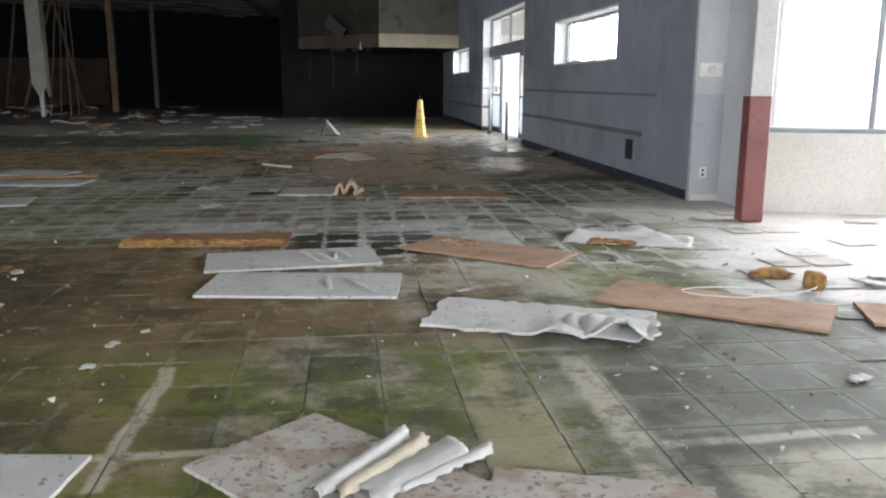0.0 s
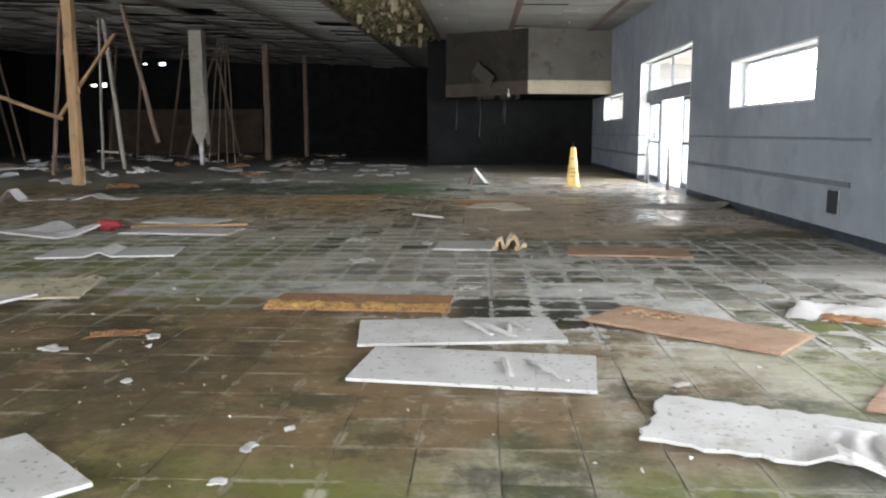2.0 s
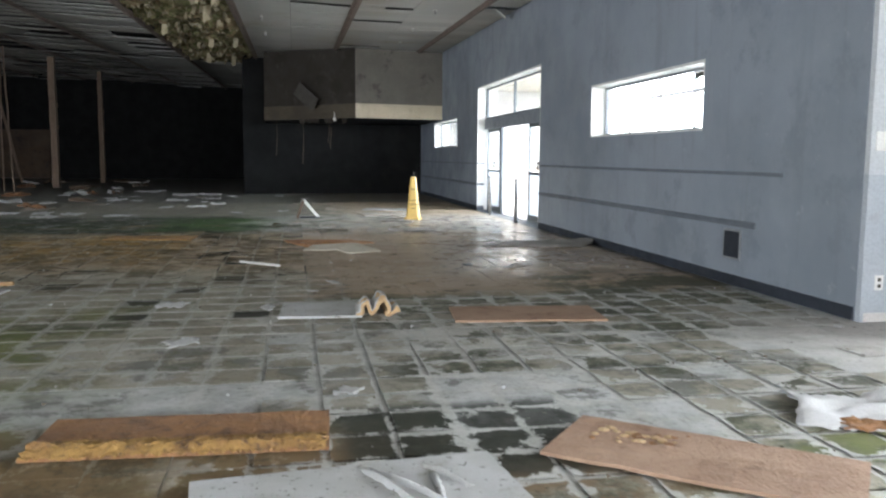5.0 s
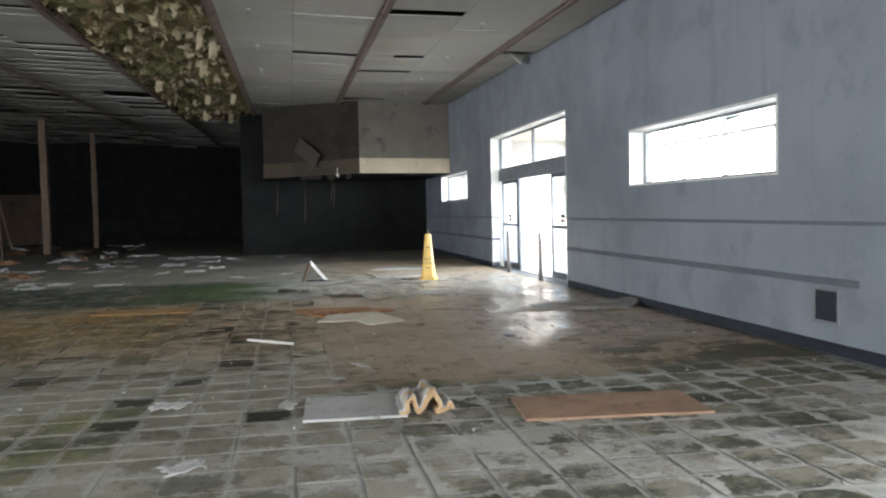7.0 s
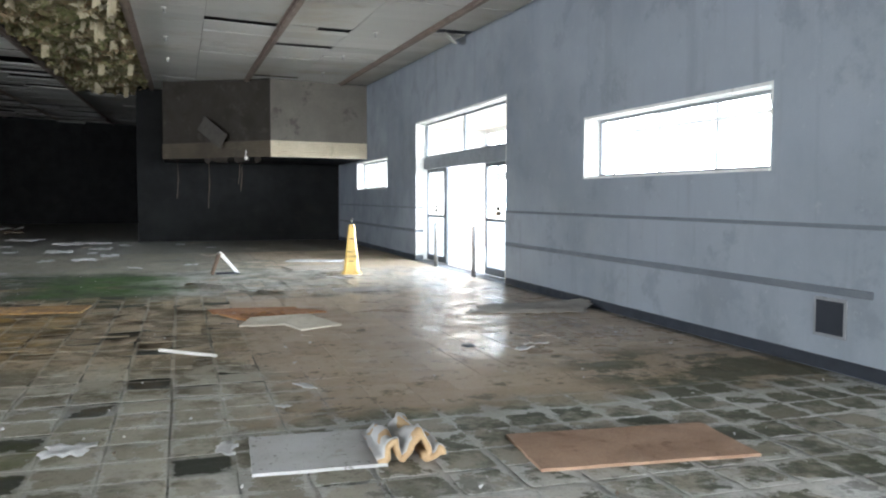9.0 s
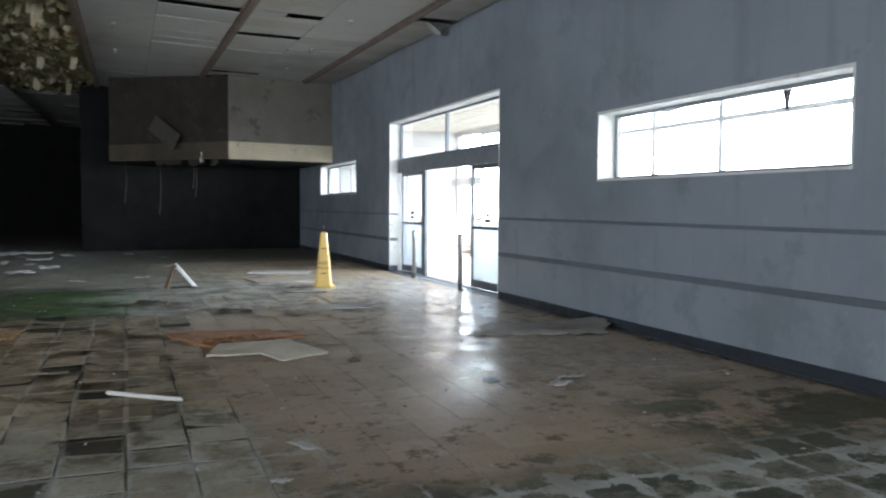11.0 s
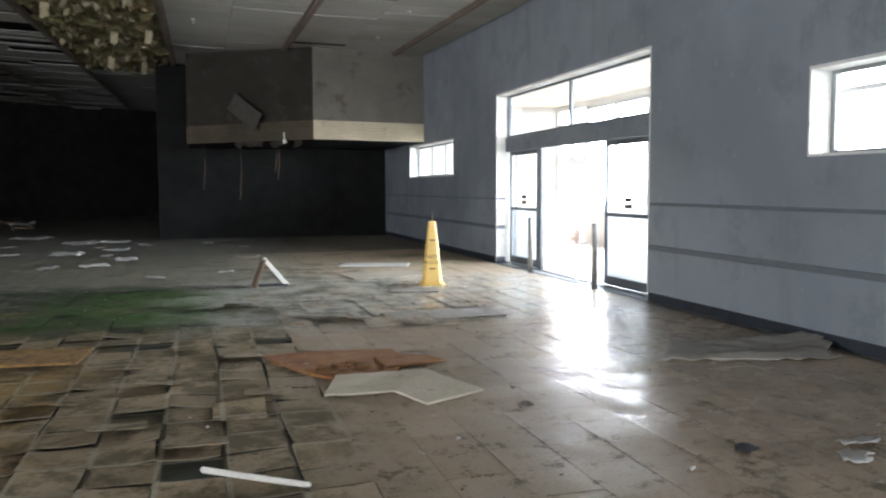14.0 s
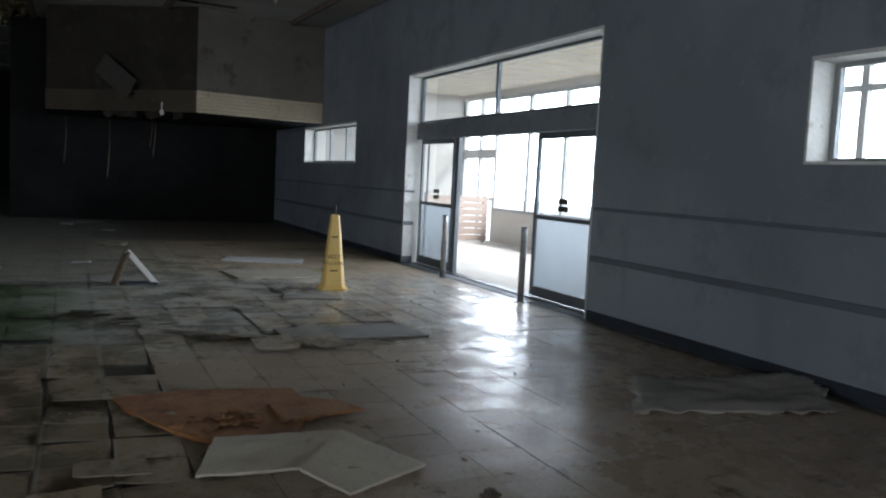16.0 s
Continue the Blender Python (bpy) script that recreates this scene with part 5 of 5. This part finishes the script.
def patch(corners, thick, n, seed, rough=0.006):
    """A board bent over four corner points (near left, near right, far right, far left)."""
    a, b, c, d = [Vector(p) for p in corners]

    def at(u, v):
        return (a * (1 - u) + b * u) * (1 - v) + (d * (1 - u) + c * u) * v

    bm = bmesh.new()
    grids = []
    for dz in (thick, 0.0):
        grids.append([[bm.verts.new(at(i / n, j / n) + Vector((0, 0, dz + rough * wob(4 * i / n, 4 * j / n, seed)))) for i in range(n + 1)] for j in range(n + 1)])
    for j in range(n):
        for i in range(n):
            for g in grids:
                bm.faces.new((g[j][i], g[j][i + 1], g[j + 1][i + 1], g[j + 1][i]))
    t, l = grids
    for i in range(n):
        for j in (0, n):
            bm.faces.new((l[j][i], l[j][i + 1], t[j][i + 1], t[j][i]))
            bm.faces.new((l[i][j], l[i + 1][j], t[i + 1][j], t[i][j]))
    return bm


rb = thing("insulation_board", pose(0, 0, 0.004), "rust-orange soaked board with a curved worn edge", "ceiling board", "insulation boards")
part("sheet", slab([(-0.79, 15.33), (-0.74, 15.08), (-0.65, 14.85), (-0.53, 14.62), (-0.38, 14.42), (-0.2, 14.34), (0.02, 14.4), (0.12, 14.6), (0.24, 14.95), (0.22, 15.3), (-0.1, 15.37), (-0.45, 15.4)], 0.022, 4), ORANGE, rb)
part("lifted_corner", slab([(0.02, 14.62), (0.5, 14.72), (0.42, 14.93), (0.2, 15.06), (0.0, 14.95)], 0.01, 6, 0.025), ORANGE, rb, "flaked upper layer of the board")
for k in range(26):
    rnd = random.Random(900 + k)
    c = lump(rnd.uniform(0.012, 0.035), k, (1.3, 1.0, 0.5), 1)
    c.transform(Matrix.Translation((rnd.gauss(-0.22, 0.14), rnd.gauss(14.72, 0.1), 0.03)))
    part("fibre_crumb", c, RUST if k % 4 else ORANGE, rb)
b9 = thing("bent_board", pose(0, 0, 0.004), "cream board bent in two lying over a rusty one", "ceiling board", "fallen ceiling boards")
part("bent_flap", patch(((-0.52, 13.99, 0.012), (-0.06, 13.93, 0.02), (0.2, 14.24, 0.075), (-0.38, 14.4, 0.04)), 0.012, 14, 3, 0.012), CREAM_BOARD, b9)
part("flat_half", patch(((-0.09, 13.88, 0.034), (0.06, 13.63, 0.004), (0.5, 13.86, 0.004), (0.2, 14.24, 0.078)), 0.013, 14, 5), CREAM_BOARD, b9)
board("ceiling_board", 1.15, 16.97, 2, 1.2, 0.56, "grey-brown dusty board flat before the doors", GREY_BOARD, seed=49)
board("ceiling_board", 1.4, 20.95, 8, 1.2, 0.8, "tan dusty board lying behind the cone", TAN_BOARD, seed=51)
board("ceiling_board", 1.6, 22.55, -20, 1.15, 0.55, "pale board lying behind the cone", seed=53)
board("ceiling_board", 1.36, 18.95, -14, 0.62, 0.3, "grey broken board lying before the cone", GREY_BOARD, seed=57)
sh = thing("plastic_sheet", pose(3.0, 14.5, 0.004, 0, 0, -16), "thin dusty translucent sheet crumpled beside the wall", "sheet")
part("sheet", sheet(1.35, 0.85, 0.004, 30, 18, lambda u, v: 0.11 * max(0.0, u - 0.35) * v + 0.05 * abs(wob(u, v, 2, 3)) + 0.02 * abs(wob(u, v, 5, 9)), 0.06, 55, 0.3), SHEET, sh, smooth=True)


def tent():
    t = thing("propped_board", pose(-0.32, 20.1, 0, 0, 0, 4), "white board strip propped up like a small tent", "board scrap")
    s = box(-0.03, 0.03, -0.03, 0.03, 0, 0.5, 0.006)
    s.transform(Matrix.Translation((0.19, 0, 0)) @ Matrix.Rotation(radians(-40), 4, "Y"))
    part("white_strip", s, PLASTIC, t)
    s = box(-0.015, 0.015, -0.15, 0.15, 0, 0.4, 0.004)
    s.transform(Matrix.Translation((-0.26, 0.03, 0)) @ Matrix.Rotation(radians(20), 4, "Y"))
    part("prop_panel", s, BROWN_WOOD, t, "dirty brown prop panel")
    s = box(-0.2, 0.2, -0.04, 0.1, 0.0, 0.03, 0.004)
    part("base_strip", s, BASE_BLACK, t, "black strip lying under the prop")


tent()


def curled_tile(x, y, turn, w, d, curl, lift, seed, label):
    ob = link("loose_tile", sheet(w, d, 0.004, 8, 6, lambda u, v: curl * (v ** 2) * (0.6 + 0.4 * u) + 0.3 * curl * max(0.0, 0.3 - u), 0.006, seed), TILES_REST)
    ob.matrix_world = pose(x, y, lift, 0, 0, turn)
    tagged(ob, label, "floor tile", "loose floor tiles")


for k in range(16):
    rnd = random.Random(400 + k)
    q = k / 15
    x, y = -0.85 + 1.8 * q + rnd.uniform(-0.12, 0.12), 18.35 - 1.75 * min(1.0, 1.4 * q) + rnd.uniform(-0.2, 0.2)
    curled_tile(x, y, rnd.uniform(-25, 25) + rnd.choice((0, 180)), rnd.uniform(0.24, 0.31), rnd.uniform(0.2, 0.31), rnd.uniform(0.015, 0.06), 0.008 + 0.006 * (k % 3), k, "loose vinyl tile curling up over its neighbours")
for k, (x, y) in enumerate(((-1.3, 13.2), (-1.7, 13.6), (-1.05, 13.75), (-2.1, 14.3), (-0.85, 14.15), (-1.5, 14.6), (-2.4, 13.1), (-1.15, 12.15), (-0.95, 15.4), (-1.8, 15.2), (-2.6, 15.1), (-1.35, 15.9))):
    rnd = random.Random(500 + k)
    curled_tile(x, y, rnd.uniform(-14, 14) + rnd.choice((0, 180)), 0.3, rnd.uniform(0.24, 0.3), rnd.uniform(0.02, 0.05), 0.022, 40 + k, "loose dusty vinyl tile lying over the others")


def torn_sheet(x, y, turn, w, d, seed, label):
    t = thing("torn_facing_sheet", pose(x, y, 0.003, 0, 0, turn), label, "paper sheet", "torn facing sheets")
    part("sheet", sheet(w, d, 0.005, 34, 18, lambda u, v: 0.12 * abs(wob(u, v, seed, 3.1)) * (1 - abs(2 * v - 1)) + 0.07 * max(0.0, math.sin(9 * u + 3 * v)) * v, 0.03, seed), FACING, t, smooth=True)
    back = sheet(w * 0.36, d * 0.2, 0.016, 12, 8, lambda u, v: 0.03 * abs(wob(u, v, seed + 2, 4)), 0.03, seed + 1)
    back.transform(Matrix.Translation((-0.12, -d * 0.4, 0.0)))
    part("brown_backing", back, RUST, t, "torn brown fibre backing")


torn_sheet(2.32, 6.52, -24, 0.98, 0.56, 3, "big white torn facing sheet, crumpled, with brown backing")
cable = thing("cable", pose(2.25, 4.42, 0.022), "pale thin cable curling over a fibreboard", "cable")
pts = [(0.2 - 0.42 * math.cos(a) + 0.1 * math.sin(a), 0.22 + 0.14 * math.sin(a) + 0.12 * math.cos(a) - 0.02 * a, 0.006) for a in [0.3 * k for k in range(-5, 9)][::-1]] + [(0.4, 0.16, 0.008), (0.6, 0.26, 0.012), (0.74, 0.42, 0.0)]
part("wire", tube(pts, 0.0038, 6), PLASTIC, cable, smooth=True)
for x, y, r, sq in ((2.82, 5.13, 0.09, (1.7, 0.9, 0.4)), (2.92, 4.8, 0.08, (1, 1, 0.9))):
    ob = link("foam_lump", lump(r, x * 7, sq), INSUL, True)
    ob.matrix_world = Matrix.Translation((x, y, r * sq[2] * 0.75))
    tagged(ob, "crumbled lump of yellow insulation foam", "foam lump", "foam lumps")
ob = link("plastic_bag", lump(0.12, 4, (1.4, 0.9, 0.55), 3), REDCLOTH, True)
ob.matrix_world = Matrix.Translation((-4.95, 11.0, 0.07))
tagged(ob, "crumpled bright red plastic bag beside white boards", "bag")
timber((-1.27, 12.75, 0.03), (-0.8, 12.45, 0.03), 0.035, PLASTIC, "white trim strip lying over loose tiles", "trim_strip")


def scrap(x, y, w, d, turn, seed, material=FACING, label="small torn scrap of white paper on the floor", name="paper_scrap"):
    s = sheet(w, d, 0.004, 7, 6, lambda u, v: 0.22 * min(w, d) * abs(wob(u, v, seed + 0.37, 3.1)) + 0.1 * min(w, d) * v, 0.2 * min(w, d), seed, 0.15 * w)
    ob = link(name, s, material, True)
    ob.matrix_world = pose(x, y, 0.006, 0, 0, turn)
    tagged(ob, label, "paper scrap", "paper scraps")


for k, (x, y, w, d) in enumerate(((-1.66, 10.08, 0.3, 0.18), (-1.38, 8.65, 0.3, 0.16), (-0.86, 9.9, 0.26, 0.12), (-0.25, 11.2, 0.22, 0.1), (-0.47, 10.7, 0.1, 0.08), (2.0, 12.27, 0.3, 0.14), (1.8, 12.08, 0.26, 0.16), (-1.16, 4.09, 0.12, 0.06), (-2.22, 5.76, 0.14, 0.08), (-2.67, 5.46, 0.2, 0.1), (-1.18, 3.78, 0.08, 0.05), (-1.05, 4.3, 0.06, 0.04), (-2.0, 4.9, 0.07, 0.05), (3.35, 4.85, 0.2, 0.12), (3.5, 5.0, 0.16, 0.1), (2.2, 3.25, 0.16, 0.1), (3.45, 8.5, 0.1, 0.08), (-5.85, 18.0, 0.4, 0.25), (-5.45, 26.8, 0.6, 0.4), (-5.52, 32.3, 1.2, 0.5), (-3.0, 23.8, 0.6, 0.3), (-2.52, 29.0, 0.4, 0.3), (-5.9, 27.9, 0.7, 0.3), (-1.9, 21.6, 0.3, 0.2), (4.78, 7.1, 0.4, 0.1), (0.7, 4.95, 0.12, 0.07), (-0.35, 7.35, 0.2, 0.14))):
    scrap(x, y, 0.75 * w, 0.8 * d, 37 * k, k)
for k in range(34):
    rnd = random.Random(1300 + k)
    m, lb, nm = rnd.choice(((FACING, "flat torn scrap of white facing on the dark floor", "paper_scrap"), (BOARD, "pale broken board piece on the dark floor", "board_scrap"), (TAN_BOARD, "tan broken board piece on the dark floor", "board_scrap")))
    scrap(rnd.uniform(-8.0, 0.6), rnd.uniform(20.3, 30.5), rnd.uniform(0.15, 0.6), rnd.uniform(0.08, 0.3), rnd.uniform(-20, 20), 300 + k, m, lb, nm)
scrap(-2.45, 5.8, 0.3, 0.12, 10, 91, RUST, "small crumbled scrap of rusty board", "board_scrap")
scrap(1.37, 12.34, 0.12, 0.09, 30, 92, BASE_BLACK, "small black scrap on the dusty floor", "black_scrap")
scrap(0.62, 13.45, 0.12, 0.06, 30, 93, DIRT, "small grey scrap on the dusty floor", "dirt_scrap")
for k in range(84):
    rnd = random.Random(200 + k)
    x, y = rnd.uniform(-22, -6), rnd.uniform(17, 44)
    if abs(x + 9.7) < 0.6:
        continue
    m = rnd.choice((BOARD, BOARD, RUST, BROWN_WOOD, FACING))
    w = rnd.uniform(0.25, 1.2)
    s = sheet(w, rnd.uniform(0.25, 0.7), 0.016, 8, 5, lambda u, v, k=k: 0.22 * abs(wob(u, v, k, 1.6)), 0.04, k)
    ob = link("rubble_board", s, m)
    ob.matrix_world = pose(x, y, 0.0, 0, rnd.uniform(-3, 0), rnd.uniform(0, 180))
    tagged(ob, "broken board lying in the rubble of the dark hall", "rubble", "hall rubble")


def crumbs():
    """Small crumbs of board and paper strewn over the floor."""
    rnd = random.Random(77)
    bm_l, bm_d = bmesh.new(), bmesh.new()
    for k in range(1500):
        y = 1.8 + 22 * rnd.random() ** 1.5
        x = rnd.uniform(-0.35 * y - 1.5, min(3.6, 0.4 * y + 0.8))
        r = rnd.uniform(0.006, 0.022)
        c = Vector((x, y, r * 0.3))
        vs = [c + Vector((rnd.uniform(-1, 1), rnd.uniform(-1, 1), rnd.uniform(-0.3, 0.9))) * r for _ in range(4)]
        b = bm_l if rnd.random() < 0.42 else bm_d
        q = [b.verts.new(v) for v in vs]
        for f in ((0, 1, 2), (0, 2, 3), (0, 3, 1), (1, 3, 2)):
            b.faces.new([q[i] for i in f])
    for nm, b, m, lb in (("pale_crumbs", bm_l, FACING, "pale crumbs of board strewn over the floor"), ("dark_crumbs", bm_d, DIRT, "dark crumbs of dirt strewn over the floor")):
        tagged(link(nm, b, m), lb, "crumbs", kind="stuff")


crumbs()


# ---- floor tiles, last ----
P = 0.318
GX, GY = 0.125, 2.86


def tile_state(x, y, rnd):
    """None where the tile is gone, else gap, tilt, turn and raggedness by the stretch of floor."""
    n1 = wob(x, y, 2, 0.9)
    if x > 3.7 and y > 8.4:
        return None
    if x > 2.5 + 0.5 * n1 and y < 8.6:
        return None if rnd.random() < 0.8 else (0.02, 0, 0, 0.021)
    if -2.9 < x < -0.45 and 6.95 < y < 7.55 and not (-0.7 < x and y < 7.2):
        return None
    if 0.25 < x < 1.3 and 6.5 < y < 7.6 and n1 > -0.25:
        return None
    if x < -0.5 and 9.0 < y < 16.7:
        if rnd.random() < 0.045 or (-1.47 < x < -1.14 and 11.4 < y < 11.9):
            return None
        k = min(1.0, max(0.0, (y - 10.5) / 2))
        return (0.006, 3.0 * k, 4 * k, 0.006)
    if y > 16.4 and x < 1.6:
        return None if rnd.random() < 0.09 else (0.005, 0.8, 3.0, 0.01)
    if y > 9.6:
        return (0.0015, 0.5, 0.15, 0.002)
    if -0.7 < x and 5.6 < y:
        if rnd.random() < 0.05:
            return None
        return (0.024, 0.05, 0.2, 0.014)
    return None if rnd.random() < 0.012 else (0.002, 0.12, 0.3, 0.003)


def outline(gap, ragged, rnd):
    h = P / 2 - gap / 2
    pts = []
    for k in range(4):
        a, b = [(-h, -h), (h, -h), (h, h), (-h, h)][k], [(h, -h), (h, h), (-h, h), (-h, -h)][k]
        for s in (0.0, 0.33, 0.67):
            pts.append((a[0] + (b[0] - a[0]) * s - rnd.uniform(0, 1) * ragged * (1 if a[0] > 0 else -1), a[1] + (b[1] - a[1]) * s - rnd.uniform(0, 1) * ragged * (1 if a[1] > 0 else -1)))
    return pts


def tile_geometry(pts, curl, thick=0.0022):
    v, f = [], []
    n = len(pts)
    for x, y in pts:
        v.append((x, y, curl(x, y)))
    for x, y in pts:
        v.append((x, y, thick + curl(x, y)))
    v.append((0, 0, thick + curl(0, 0)))
    for i in range(n):
        j = (i + 1) % n
        f += [(i, j, n + j, n + i), (n + i, n + j, 2 * n)]
    return v, f


def tiles():
    rnd = random.Random(5)
    kinds = {}
    for key, gap, rag in (("tight", 0.002, 0.003), ("wide", 0.024, 0.014), ("strip", 0.04, 0.008)):
        kinds[key] = []
        for k in range(6):
            v, f = tile_geometry(outline(gap, rag, rnd), lambda x, y: 0.0)
            me = bpy.data.meshes.new("tile")
            me.from_pydata(v, [], f)
            me.materials.append(TILE)
            kinds[key].append(me)
    rv, rf, count = [], [], 0
    for j in range(-9, 72):
        for i in range(-40, 13):
            x, y = GX + P * (i + 0.5), GY + P * (j + 0.5)
            if y < 1.2 or abs(x + 0.5) > 0.62 * (y - 0.3) + 3.0:
                continue
            s = tile_state(x, y, rnd)
            if s is None:
                continue
            gap, tilt, turn, rag = s
            near = -1.9 < x < 2.6 and 2.5 < y < 9.0 and count < 300
            if near:
                count += 1
                ob = new("tile", rnd.choice(kinds["tight" if rag < 0.005 else "wide" if rag > 0.009 else "strip"]))
                ob.parent = floor
                ob.matrix_world = pose(x, y, 0.0, rnd.uniform(-1, 1) * tilt, rnd.uniform(-1, 1) * tilt, rnd.choice((0, 90, 180, 270)) + rnd.uniform(-1, 1) * turn)
                continue
            amp = 0.35 * min(1.0, tilt / 2.5)
            ca, sa = rnd.uniform(-1, 1) * amp, rnd.uniform(-0.3, 1) * amp
            v, f = tile_geometry(outline(gap, rag, rnd), lambda px, py: max(0.0, ca * px * abs(px) * 2 + sa * py * abs(py) * 2))
            m = pose(x + rnd.uniform(-1, 1) * 0.004 * turn, y + rnd.uniform(-1, 1) * 0.004 * turn, 0.001 + (rnd.uniform(0, 0.012) if tilt > 1 else 0.0), rnd.uniform(-1, 1) * tilt, rnd.uniform(-1, 1) * tilt, rnd.uniform(-1, 1) * turn)
            k = len(rv)
            rv += [tuple(m @ Vector(p)) for p in v]
            rf += [tuple(k + q for q in face) for face in f]
    me = bpy.data.meshes.new("loose_tiles")
    me.from_pydata(rv, [], rf)
    me.materials.append(TILES_REST)
    ob = new("loose_tiles", me)
    ob.parent = floor
    tagged(ob, "old vinyl tiles, dusty, some curled and shifted", kind="stuff")


tiles()
